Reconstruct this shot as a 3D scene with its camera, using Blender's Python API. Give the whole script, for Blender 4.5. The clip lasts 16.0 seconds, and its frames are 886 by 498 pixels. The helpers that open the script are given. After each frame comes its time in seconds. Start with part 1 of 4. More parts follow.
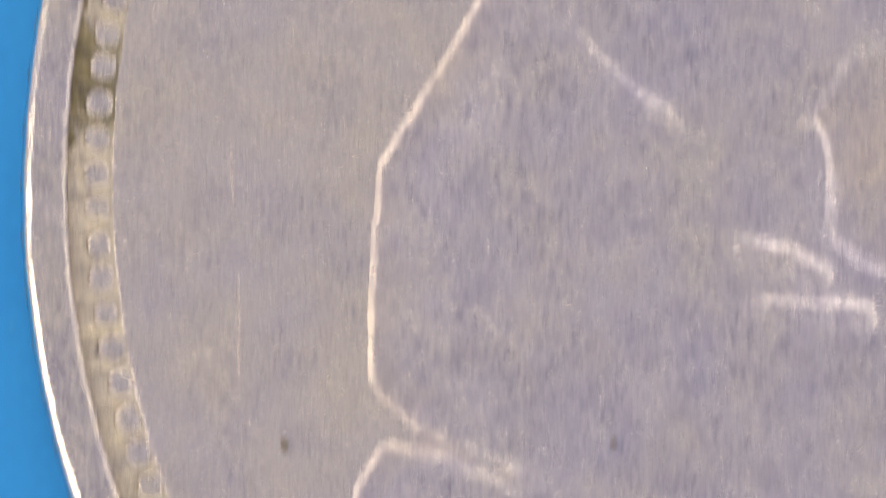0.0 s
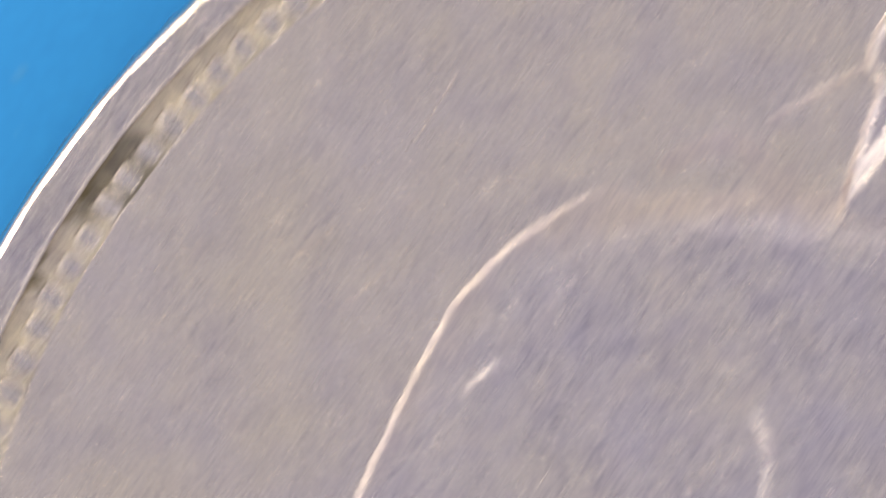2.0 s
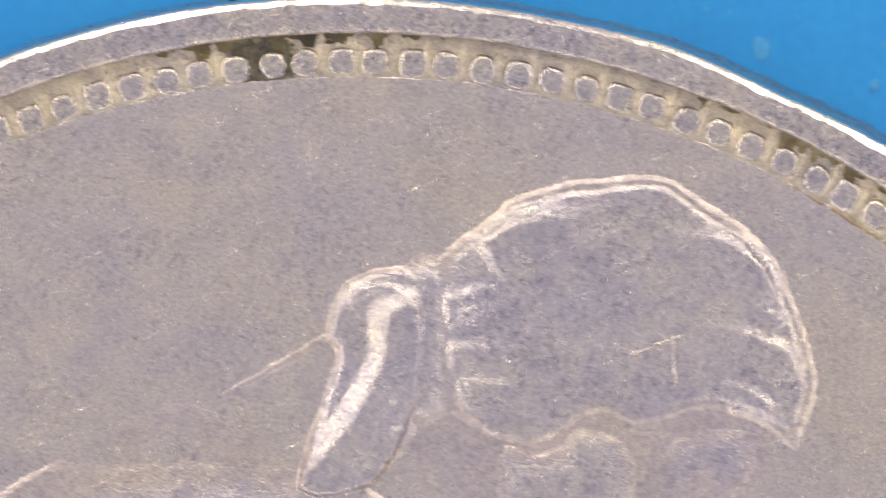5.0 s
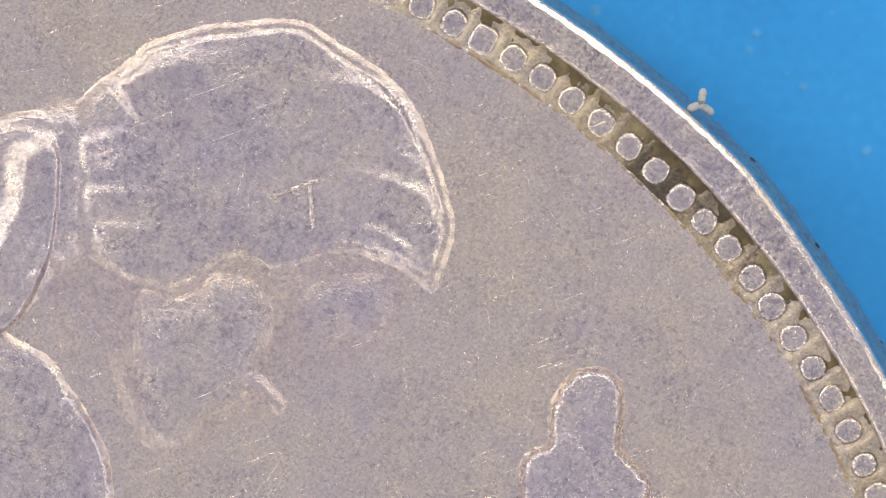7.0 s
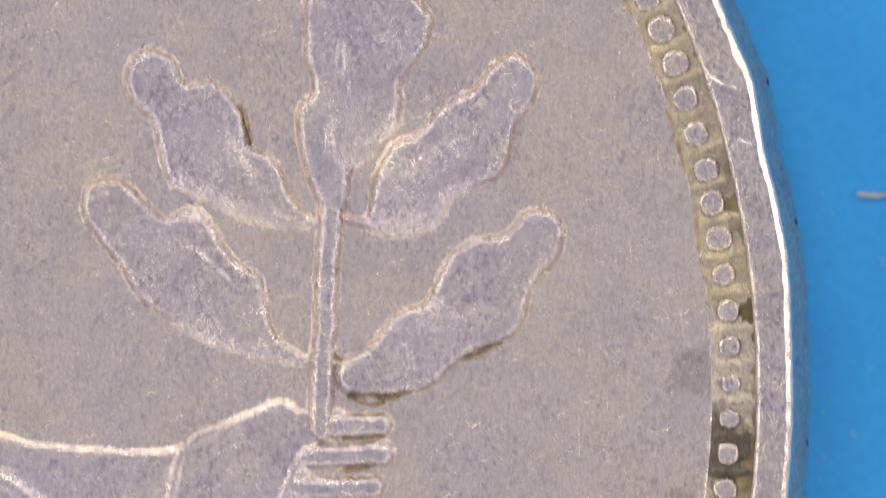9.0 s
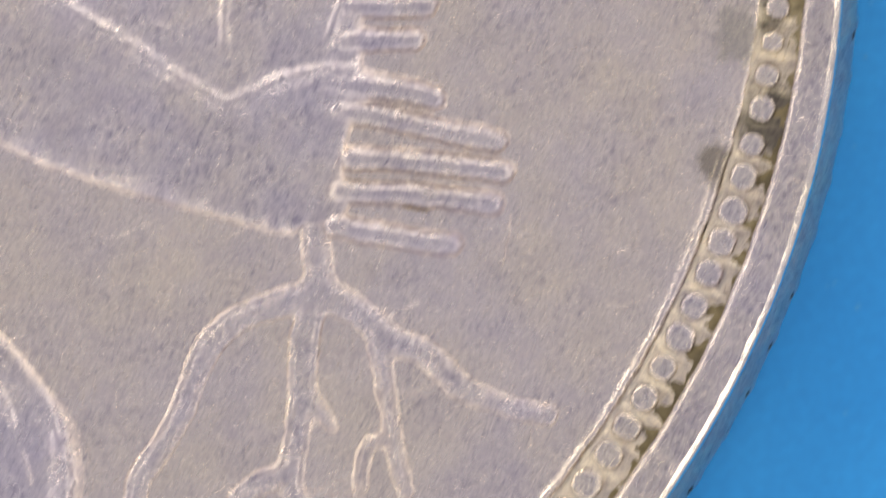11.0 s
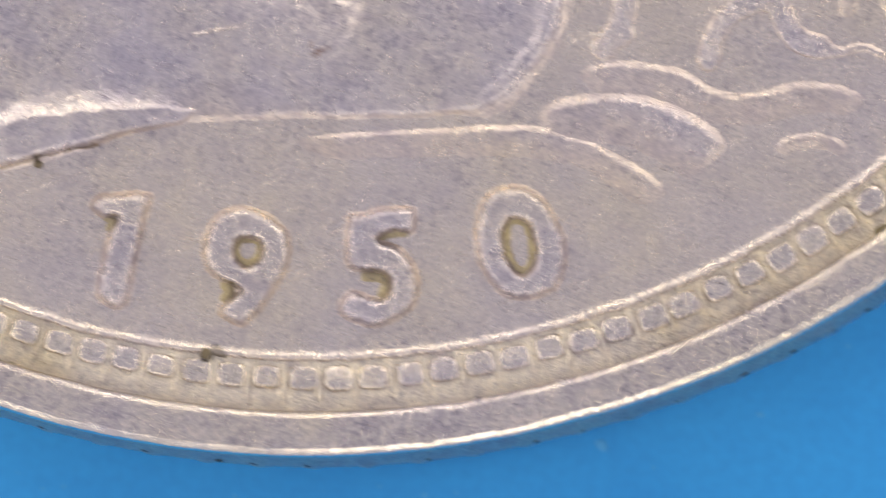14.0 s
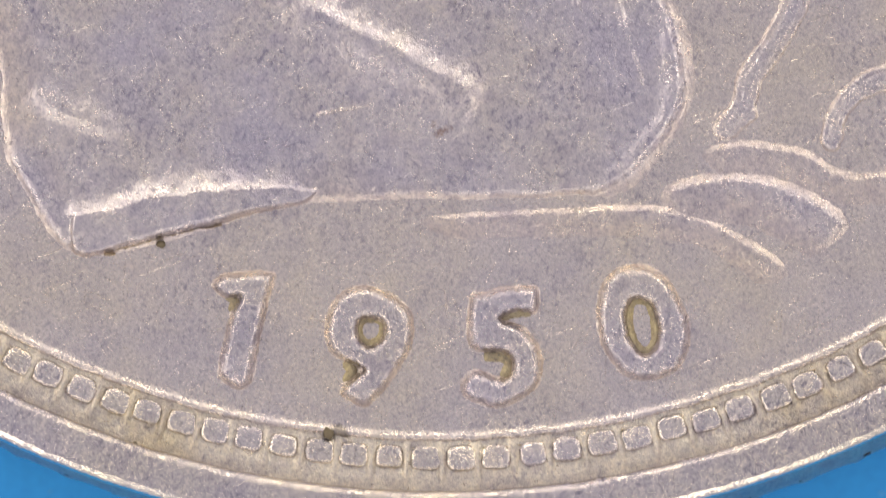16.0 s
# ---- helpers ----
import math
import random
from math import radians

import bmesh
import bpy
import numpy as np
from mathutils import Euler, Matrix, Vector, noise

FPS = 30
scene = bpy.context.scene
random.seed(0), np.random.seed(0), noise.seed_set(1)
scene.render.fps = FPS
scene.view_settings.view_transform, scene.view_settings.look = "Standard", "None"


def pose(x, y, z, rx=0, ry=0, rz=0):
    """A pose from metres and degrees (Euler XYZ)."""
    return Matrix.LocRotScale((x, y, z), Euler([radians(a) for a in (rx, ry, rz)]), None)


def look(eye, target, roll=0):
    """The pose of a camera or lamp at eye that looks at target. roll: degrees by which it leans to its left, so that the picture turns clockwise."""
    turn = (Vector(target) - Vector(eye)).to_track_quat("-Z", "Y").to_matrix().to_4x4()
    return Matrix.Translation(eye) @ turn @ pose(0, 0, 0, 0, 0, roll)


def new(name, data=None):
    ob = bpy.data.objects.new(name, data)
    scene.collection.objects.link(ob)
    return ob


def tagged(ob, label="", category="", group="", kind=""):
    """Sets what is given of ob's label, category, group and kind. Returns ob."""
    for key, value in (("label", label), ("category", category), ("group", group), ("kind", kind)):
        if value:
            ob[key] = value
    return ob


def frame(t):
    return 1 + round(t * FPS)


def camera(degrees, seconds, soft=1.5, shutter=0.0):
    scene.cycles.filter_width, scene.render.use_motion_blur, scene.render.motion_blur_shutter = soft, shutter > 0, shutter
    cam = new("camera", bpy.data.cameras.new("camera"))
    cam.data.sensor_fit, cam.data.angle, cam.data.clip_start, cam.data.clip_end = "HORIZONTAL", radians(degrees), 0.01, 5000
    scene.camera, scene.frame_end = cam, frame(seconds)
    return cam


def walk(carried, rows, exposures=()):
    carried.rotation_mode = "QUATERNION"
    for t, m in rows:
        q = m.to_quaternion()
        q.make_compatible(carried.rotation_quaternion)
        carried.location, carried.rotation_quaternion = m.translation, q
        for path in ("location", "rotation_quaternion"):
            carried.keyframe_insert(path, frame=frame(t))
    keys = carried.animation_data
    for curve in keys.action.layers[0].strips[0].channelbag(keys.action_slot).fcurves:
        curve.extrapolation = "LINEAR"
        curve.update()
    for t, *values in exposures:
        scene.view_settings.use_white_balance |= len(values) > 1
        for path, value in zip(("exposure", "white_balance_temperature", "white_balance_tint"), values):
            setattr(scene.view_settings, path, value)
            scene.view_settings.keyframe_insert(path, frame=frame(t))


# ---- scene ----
# ---------------------------------------------------------------- camera
cam = camera(3.312, 16.0, soft=0.8, shutter=0.8)
HEIGHT = 150.0      # mm from the lens to the coin's field
cam.data.dof.use_dof = True
cam.data.dof.focus_distance = (HEIGHT - 0.05) * 0.001
cam.data.dof.aperture_fstop = 125.0      # an opening of 5 mm: the surface under the coin lies out of focus


def eye(x, y):
    """The camera over the point x, y of the coin, in millimetres, looking straight down."""
    return pose(x * 0.001, y * 0.001, HEIGHT * 0.001)


walk(cam, [(t, eye(x, y)) for t, x, y in [
    (0, -5.916, -0.650), (0.1, -5.916, -0.219), (0.2, -5.908, -0.049), (0.4, -5.846, 0.356), (0.5, -5.814, 0.498),
    (0.6, -5.795, 0.565), (1, -5.491, 1.932), (1.1, -5.430, 2.247), (1.2, -5.378, 2.473), (1.4, -5.091, 3.286),
    (1.5, -4.913, 3.792), (1.6, -4.864, 3.911), (1.7, -4.796, 4.010), (1.9, -4.711, 4.334), (2, -4.411, 4.865),
    (2.1, -4.043, 5.371), (2.4, -3.588, 6.023), (2.5, -3.294, 6.377), (3, -2.362, 7.285), (3.2, -2.046, 7.566),
    (4.25, -0.360, 7.730), (5.3, 1.325, 7.427), (5.4, 1.519, 7.385), (5.5, 1.908, 7.284), (5.6, 2.087, 7.232),
    (5.9, 2.531, 7.073), (6, 2.572, 7.058), (6.1, 2.717, 7.014), (6.2, 2.933, 6.925), (6.3, 3.559, 6.592),
    (6.5, 4.239, 6.164), (6.6, 4.351, 6.077), (6.9, 4.429, 5.997), (7, 4.437, 5.998), (7.1, 4.536, 5.943),
    (7.2, 4.680, 5.832), (7.3, 5.162, 5.456), (7.4, 5.377, 5.252), (7.5, 5.528, 5.058), (7.8, 5.794, 4.486),
    (7.9, 5.841, 4.332), (8, 5.866, 4.226), (8.1, 5.891, 4.090), (8.2, 5.933, 3.905), (8.4, 6.157, 3.044),
    (8.5, 6.234, 2.790), (8.6, 6.463, 2.123), (8.7, 6.515, 1.912), (8.9, 6.552, 1.552), (9, 6.559, 1.434),
    (9.1, 6.578, 1.213), (9.3, 6.583, 0.678), (9.4, 6.584, 0.574), (9.5, 6.566, 0.390), (9.6, 6.535, 0.101),
    (9.7, 6.483, -0.464), (10.7, 6.280, -2.750), (11.8, 5.283, -4.909), (11.9, 5.242, -5.005), (12, 5.216, -5.048),
    (12.1, 5.133, -5.203), (12.4, 4.732, -5.735), (12.5, 4.475, -6.155), (12.6, 4.304, -6.417),
    (12.9, 3.422, -7.410), (13, 3.361, -7.468), (13.1, 3.176, -7.631), (13.4, 2.775, -7.874), (13.5, 2.495, -7.974),
    (13.6, 2.296, -8.018), (13.9, 1.521, -8.036), (14, 1.270, -7.977), (14.2, 0.789, -7.822), (14.3, 0.370, -7.680),
    (14.4, 0.331, -7.667), (14.5, 0.320, -7.664), (15, 0.321, -7.664), (15.5, 0.321, -7.664), (15.6, 0.318, -7.662),
    (15.8, 0.205, -7.504), (15.9, 0.101, -7.303), (16, 0.070, -7.195),
]])

# ---------------------------------------------------------------- light
world = bpy.data.worlds.new("room")
scene.world = world
world.use_nodes = True
world.node_tree.nodes["Background"].inputs[0].default_value = (0.985, 0.93, 1.03, 1)
world.node_tree.nodes["Background"].inputs[1].default_value = 0.587
scene.view_settings.exposure = 0.0

# the ring of small lamps round the lens, brighter on the far side
LAMPS = 8
for i in range(LAMPS):
    a = 2 * math.pi * i / LAMPS + 0.2
    data = bpy.data.lights.new("ring_lamp", "AREA")
    data.shape, data.size = "DISK", 0.030
    data.energy = 0.0172 * (1.0 + 0.44 * math.sin(a) - 0.20 * math.cos(a))
    data.color = (1.0, 0.88, 0.68)
    lamp = new("ring_lamp", data)
    lamp.matrix_world = look((0.090 * math.cos(a), 0.090 * math.sin(a), 0.062), (0, 0, 0))


# ---------------------------------------------------------------- materials
def nodes_of(name):
    m = bpy.data.materials.new(name)
    m.use_nodes = True
    return m, m.node_tree.nodes, m.node_tree.links, m.node_tree.nodes["Principled BSDF"]


def noise_node(n, links, coord, scale, detail=4.0, rough=0.6, stretch=None, turn=0.0):
    tex = n.new("ShaderNodeTexNoise")
    tex.inputs["Scale"].default_value = scale
    tex.inputs["Detail"].default_value = detail
    tex.inputs["Roughness"].default_value = rough
    if stretch:
        mp = n.new("ShaderNodeMapping")
        mp.inputs["Rotation"].default_value = (0, 0, turn)
        mp2 = n.new("ShaderNodeMapping")
        mp2.inputs["Scale"].default_value = stretch
        links.new(coord, mp.inputs[0])
        links.new(mp.outputs[0], mp2.inputs[0])
        links.new(mp2.outputs[0], tex.inputs["Vector"])
    else:
        links.new(coord, tex.inputs["Vector"])
    return tex.outputs[0]


def ramp_node(n, links, value, stops):
    r = n.new("ShaderNodeValToRGB")
    r.color_ramp.elements[0].position, r.color_ramp.elements[0].color = stops[0][0], (*stops[0][1], 1)
    r.color_ramp.elements[1].position, r.color_ramp.elements[1].color = stops[-1][0], (*stops[-1][1], 1)
    for p, c in stops[1:-1]:
        r.color_ramp.elements.new(p).color = (*c, 1)
    links.new(value, r.inputs[0])
    return r.outputs[0]


def mix_node(n, links, kind, a, b, fac):
    m = n.new("ShaderNodeMixRGB")
    m.blend_type = kind
    if isinstance(fac, float):
        m.inputs[0].default_value = fac
    else:
        links.new(fac, m.inputs[0])
    for i, v in ((1, a), (2, b)):
        if isinstance(v, tuple):
            m.inputs[i].default_value = (*v, 1)
        else:
            links.new(v, m.inputs[i])
    return m.outputs[0]


def world_place(n):
    return n.new("ShaderNodeNewGeometry").outputs["Position"]


def metal(name, base=(0.70, 0.65, 0.625), pit=0.5, rough=0.245, hollow=9.0e-6, stains=(), worn=None, tone=0.0, spread=0.0):
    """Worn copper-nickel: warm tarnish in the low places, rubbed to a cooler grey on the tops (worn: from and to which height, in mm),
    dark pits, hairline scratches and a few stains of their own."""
    m, n, links, bsdf = nodes_of(name)
    co = world_place(n)
    big = noise_node(n, links, co, 700, 3, 0.6)
    mid = noise_node(n, links, co, 5200, 5, 0.7)
    fine = noise_node(n, links, co, 40000, 2.0, 0.7)
    col = ramp_node(n, links, big, [(0.36, (base[0] * (0.93 - tone), base[1] * (0.93 - 0.9 * tone), base[2] * (0.97 - 0.4 * tone))), (0.64, (base[0] * (1 + 0.4 * tone), base[1] * (0.985 + 0.4 * tone), base[2] * 0.915))])
    for (x, y), size, tint, amount in stains:
        d = n.new("ShaderNodeVectorMath")
        d.operation = "DISTANCE"
        d.inputs[1].default_value = (x * 0.001, y * 0.001, 0)
        links.new(co, d.inputs[0])
        near = n.new("ShaderNodeMapRange")
        near.inputs["From Min"].default_value, near.inputs["From Max"].default_value = size * 0.001, size * 0.0002
        links.new(d.outputs["Value"], near.inputs["Value"])
        rag = n.new("ShaderNodeMath")
        rag.operation = "MULTIPLY_ADD"
        links.new(noise_node(n, links, co, 2.2e3 / size ** 0.5, 5, 0.7), rag.inputs[0])
        rag.inputs[1].default_value = 1.6
        sub = n.new("ShaderNodeMath")
        sub.operation = "ADD"
        sub.inputs[1].default_value = -1.15
        links.new(near.outputs[0], sub.inputs[0])
        links.new(sub.outputs[0], rag.inputs[2])
        mask = ramp_node(n, links, rag.outputs[0], [(0.10, (0, 0, 0)), (0.40, (amount,) * 3)])
        col = mix_node(n, links, "MIX", col, tint, mask)
    fleck_a = noise_node(n, links, co, 8500, 4.5, 0.72, (1.7, 0.9, 1.0), 0.45)
    fleck_b = noise_node(n, links, co, 12500, 4.0, 0.72, (1.5, 1.0, 1.0), 2.1)
    fleck = mix_node(n, links, "DARKEN", fleck_a, fleck_b, 1.0)
    pits = ramp_node(n, links, fleck, [(0.32, (0.53, 0.53, 0.64)), (0.47, (1, 1, 1))])
    light = mix_node(n, links, "LIGHTEN", fleck_a, fleck_b, 1.0)
    cluster = noise_node(n, links, co, 1100, 6, 0.72)
    patch = ramp_node(n, links, cluster, [(0.42 + spread, (min(1.0, pit * 2.1),) * 3), (0.57 + spread, (pit * 0.15,) * 3)])
    blotch = noise_node(n, links, co, 1900, 7, 0.72)
    col = mix_node(n, links, "MULTIPLY", col, ramp_node(n, links, blotch, [(0.36, (0.82, 0.82, 0.88)), (0.50, (0.95, 0.95, 0.965)), (0.64, (1.03, 1.015, 0.98))]), min(0.75, pit + 0.15))
    col = mix_node(n, links, "MULTIPLY", col, ramp_node(n, links, mid, [(0.30, (0.78, 0.77, 0.85)), (0.52, (1, 1, 1)), (0.66, (1.08, 1.07, 1.03))]), min(1.0, pit * 1.7))
    col = mix_node(n, links, "MULTIPLY", col, ramp_node(n, links, light, [(0.54, (1, 1, 1)), (0.68, (1.07, 1.06, 1.03))]), min(1.0, pit * 1.5))
    # dense fine fibrous grain, lighter and darker
    fibre_a = noise_node(n, links, co, 24000, 3.0, 0.65, (1.5, 0.9, 1.0), 0.9)
    fibre_b = noise_node(n, links, co, 29000, 3.0, 0.65, (1.5, 0.9, 1.0), 2.4)
    both = mix_node(n, links, "MIX", fibre_a, fibre_b, 0.5)
    col = mix_node(n, links, "MULTIPLY", col, ramp_node(n, links, both, [(0.36, (0.72, 0.72, 0.77)), (0.50, (0.98, 0.98, 0.98)), (0.64, (1.16, 1.14, 1.11))]), 1.0)
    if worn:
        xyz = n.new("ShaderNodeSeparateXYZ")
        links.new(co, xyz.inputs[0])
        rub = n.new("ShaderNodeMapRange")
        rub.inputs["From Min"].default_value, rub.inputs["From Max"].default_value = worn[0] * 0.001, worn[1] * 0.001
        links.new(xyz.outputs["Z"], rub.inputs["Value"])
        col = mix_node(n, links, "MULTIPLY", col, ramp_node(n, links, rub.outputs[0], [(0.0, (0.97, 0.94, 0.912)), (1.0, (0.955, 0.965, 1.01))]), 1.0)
        # the rubbed tops are pitted more than the sheltered hollows
        dull = ramp_node(n, links, rub.outputs[0], [(0.0, (0.03,) * 3), (1.0, (0.0,) * 3)])
        patch = mix_node(n, links, "MULTIPLY", patch, ramp_node(n, links, rub.outputs[0], [(0.0, (0.55,) * 3), (1.0, (1.0,) * 3)]), 1.0)
    col = mix_node(n, links, "MULTIPLY", col, pits, patch)
    links.new(col, bsdf.inputs["Base Color"])
    bsdf.inputs["Metallic"].default_value = 1.0
    gloss = ramp_node(n, links, mid, [(0.3, (rough + 0.10,) * 3), (0.7, (rough - 0.05,) * 3)])
    if worn:
        gloss = mix_node(n, links, "ADD", gloss, dull, 1.0)
    links.new(gloss, bsdf.inputs["Roughness"])
    # relief: grain, soft hollows and hairlines in several directions
    lump = noise_node(n, links, co, 9000, 2.0, 0.6)
    height = mix_node(n, links, "ADD", fine, lump, 0.45)
    height = mix_node(n, links, "ADD", height, fleck, 0.45)
    swell = noise_node(n, links, co, 900, 2, 0.5)
    for turn, sc, cut in ((0.5, 1.0, 0.70), (1.9, 1.3, 0.70), (2.7, 0.8, 0.70), (1.2, 0.5, 0.68), (0.05, 0.9, 0.70)):
        hair = noise_node(n, links, co, 2600 * sc, 2, 0.5, (26.0, 0.7, 1.0), turn)
        line = ramp_node(n, links, hair, [(cut, (0, 0, 0)), (cut + 0.05, (1, 1, 1))])
        height = mix_node(n, links, "SUBTRACT", height, line, 0.5)
    bump = n.new("ShaderNodeBump")
    bump.inputs["Strength"].default_value = 1.0
    bump.inputs["Distance"].default_value = hollow
    links.new(height, bump.inputs["Height"])
    sway = n.new("ShaderNodeBump")
    sway.inputs["Distance"].default_value = 2.2e-5
    links.new(swell, sway.inputs["Height"])
    links.new(sway.outputs[0], bump.inputs["Normal"])
    links.new(bump.outputs[0], bsdf.inputs["Normal"])
    return m


OLIVE, SOOT, RUST, PALE = (0.14, 0.12, 0.06), (0.07, 0.065, 0.05), (0.22, 0.10, 0.05), (0.42, 0.40, 0.33)
FIELD_METAL = metal("field_metal", base=(0.748, 0.688, 0.638), pit=0.43, hollow=6.8e-6, stains=(
    ((9.02, 0.2), 0.45, OLIVE, 0.25), ((8.75, -2.45), 0.42, OLIVE, 0.6), ((8.95, -1.2), 0.5, PALE, 0.6), ((-0.95, -9.0), 0.16, OLIVE, 0.6)))
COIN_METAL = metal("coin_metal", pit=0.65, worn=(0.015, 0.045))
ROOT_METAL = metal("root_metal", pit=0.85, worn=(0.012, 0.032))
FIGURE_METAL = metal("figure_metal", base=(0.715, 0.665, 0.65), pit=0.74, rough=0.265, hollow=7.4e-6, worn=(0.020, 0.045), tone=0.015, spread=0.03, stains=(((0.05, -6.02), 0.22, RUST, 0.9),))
RIM_METAL = metal("rim_metal", base=(0.69, 0.645, 0.622), pit=0.72, rough=0.205, hollow=8.0e-6)
EDGE_METAL = metal("edge_metal", base=(0.84, 0.795, 0.74), pit=0.25, rough=0.13, hollow=3.5e-6)
FLANK_METAL = metal("flank_metal", base=(0.60, 0.56, 0.52), pit=0.8, rough=0.34)
BEAD_METAL = metal("bead_metal", base=(0.71, 0.665, 0.62), pit=0.6, rough=0.22, hollow=7e-6)
GROOVE_METAL = metal("groove_metal", base=(0.57, 0.52, 0.43), pit=0.9, rough=0.30, hollow=1.4e-5, stains=(
    ((0.6, -9.3), 6.0, (0.62, 0.575, 0.50), 1.0), ((-5.3, -7.7), 4.8, (0.61, 0.565, 0.485), 0.95), ((7.3, -5.7), 4.6, (0.60, 0.55, 0.46), 0.9),
    ((8.95, 2.4), 2.6, (0.40, 0.355, 0.26), 0.6), ((9.36, -0.6), 0.8, SOOT, 0.85), ((9.3, -2.0), 0.7, SOOT, 0.8), ((6.75, 6.75), 2.4, (0.28, 0.235, 0.15), 0.55), ((6.6, 6.7), 0.8, SOOT, 0.8), ((-0.9, 9.4), 0.7, SOOT, 0.85), ((-7.6, 5.6), 0.9, SOOT, 0.7), ((-9.4, 1.0), 0.9, OLIVE, 0.8)))


def dirt():
    """Dry grime: dull yellow-brown to black."""
    m, n, links, bsdf = nodes_of("grime")
    co = world_place(n)
    a = noise_node(n, links, co, 900, 4, 0.7)
    b = noise_node(n, links, co, 9000, 4, 0.7)
    col = ramp_node(n, links, a, [(0.34, (0.05, 0.04, 0.022)), (0.50, (0.17, 0.135, 0.06)), (0.66, (0.38, 0.33, 0.20))])
    col = mix_node(n, links, "MULTIPLY", col, ramp_node(n, links, b, [(0.3, (0.5, 0.5, 0.5)), (0.65, (1, 1, 1))]), 0.9)
    links.new(col, bsdf.inputs["Base Color"])
    bsdf.inputs["Roughness"].default_value = 0.6
    bump = n.new("ShaderNodeBump")
    bump.inputs["Distance"].default_value = 1.6e-5
    links.new(b, bump.inputs["Height"])
    links.new(bump.outputs[0], bsdf.inputs["Normal"])
    return m


GRIME = dirt()
BROWN = metal("brown_film", base=(0.44, 0.36, 0.25), pit=0.8, rough=0.42)
FILM = metal("olive_film", base=(0.42, 0.37, 0.25), pit=0.9, rough=0.5)


def mat_blue():
    m, n, links, bsdf = nodes_of("blue_mat")
    co = world_place(n)
    a = noise_node(n, links, co, 300, 4, 0.6)
    b = noise_node(n, links, co, 9000, 3, 0.6)
    col = ramp_node(n, links, a, [(0.3, (0.014, 0.28, 0.73)), (0.7, (0.025, 0.335, 0.80))])
    col = mix_node(n, links, "MULTIPLY", col, ramp_node(n, links, b, [(0.3, (0.8, 0.86, 0.9)), (0.7, (1, 1, 1))]), 0.9)
    links.new(col, bsdf.inputs["Base Color"])
    bsdf.inputs["Roughness"].default_value = 0.6
    bump = n.new("ShaderNodeBump")
    bump.inputs["Strength"].default_value = 0.5
    bump.inputs["Distance"].default_value = 4e-6
    links.new(b, bump.inputs["Height"])
    links.new(bump.outputs[0], bsdf.inputs["Normal"])
    return m


BLUE = mat_blue()


def plain(name, color, rough=0.7):
    m, n, links, bsdf = nodes_of(name)
    co = world_place(n)
    v = noise_node(n, links, co, 12000, 3, 0.6)
    links.new(ramp_node(n, links, v, [(0.3, tuple(c * 0.8 for c in color)), (0.7, color)]), bsdf.inputs["Base Color"])
    bsdf.inputs["Roughness"].default_value = rough
    return m


LINT = plain("lint", (0.42, 0.47, 0.50))
DUST = plain("dust", (0.085, 0.385, 0.80), 1.0)
# blue-black for the painted shadows in the reeding and for a hair fibre
SHADE_AND_FIBRE = plain("blue_black_shade_and_fibre", (0.025, 0.045, 0.075))
CRUMB = plain("crumb", (0.16, 0.13, 0.08))

# ---------------------------------------------------------------- drawing tools (millimetres)
MM = 0.001


def spline(points, closed=False, step=6):
    """A smooth line through the points."""
    p = np.array(points, float)
    n = len(p)
    out = []
    for i in range(n if closed else n - 1):
        if closed:
            a, b, c, d = p[(i - 1) % n], p[i], p[(i + 1) % n], p[(i + 2) % n]
        else:
            a, b, c, d = p[max(i - 1, 0)], p[i], p[i + 1], p[min(i + 2, n - 1)]
        for k in range(step):
            t = k / step
            out.append(0.5 * (2 * b + (c - a) * t + (2 * a - 5 * b + 4 * c - d) * t * t + (3 * b - a - 3 * c + d) * t ** 3))
    if not closed:
        out.append(p[-1])
    return np.array(out)


def to_line(X, Y, line, closed=False):
    """Distance to a line, and how far along it (0 to 1) the nearest place lies."""
    best = np.full(X.shape, 1e9)
    along = np.zeros(X.shape)
    n = len(line)
    count = n if closed else n - 1
    for i in range(count):
        (ax, ay), (bx, by) = line[i], line[(i + 1) % n]
        dx, dy = bx - ax, by - ay
        t = np.clip(((X - ax) * dx + (Y - ay) * dy) / (dx * dx + dy * dy + 1e-12), 0, 1)
        d = (X - ax - t * dx) ** 2 + (Y - ay - t * dy) ** 2
        near = d < best
        best = np.where(near, d, best)
        along = np.where(near, (i + t) / count, along)
    return np.sqrt(best), along


def inside(X, Y, line):
    """Signed distance to a closed outline, positive inside."""
    d, _ = to_line(X, Y, line, True)
    odd = np.zeros(X.shape, bool)
    n = len(line)
    for i in range(n):
        (ax, ay), (bx, by) = line[i], line[(i + 1) % n]
        if ay == by:
            continue
        cross = (ay > Y) != (by > Y)
        odd ^= cross & (X < (bx - ax) * (Y - ay) / (by - ay) + ax)
    return np.where(odd, d, -d)


TABLE = np.random.RandomState(7).rand(257, 257)


def grain(X, Y, per_mm, seed=0.0):
    """Smooth noise from -1 to 1, with so many lumps a millimetre."""
    u, v = X * per_mm + 91.7 * (seed + 1), Y * per_mm + 47.3 * (seed + 1)
    i, j = np.floor(u).astype(int), np.floor(v).astype(int)
    f, g = u - i, v - j
    f, g = f * f * (3 - 2 * f), g * g * (3 - 2 * g)
    i, j = i % 256, j % 256
    low = TABLE[i, j] * (1 - f) + TABLE[i + 1, j] * f
    high = TABLE[i, j + 1] * (1 - f) + TABLE[i + 1, j + 1] * f
    return 2 * (low * (1 - g) + high * g) - 1


def ease(v):
    v = np.clip(v, 0, 1)
    return v * v * (3 - 2 * v)


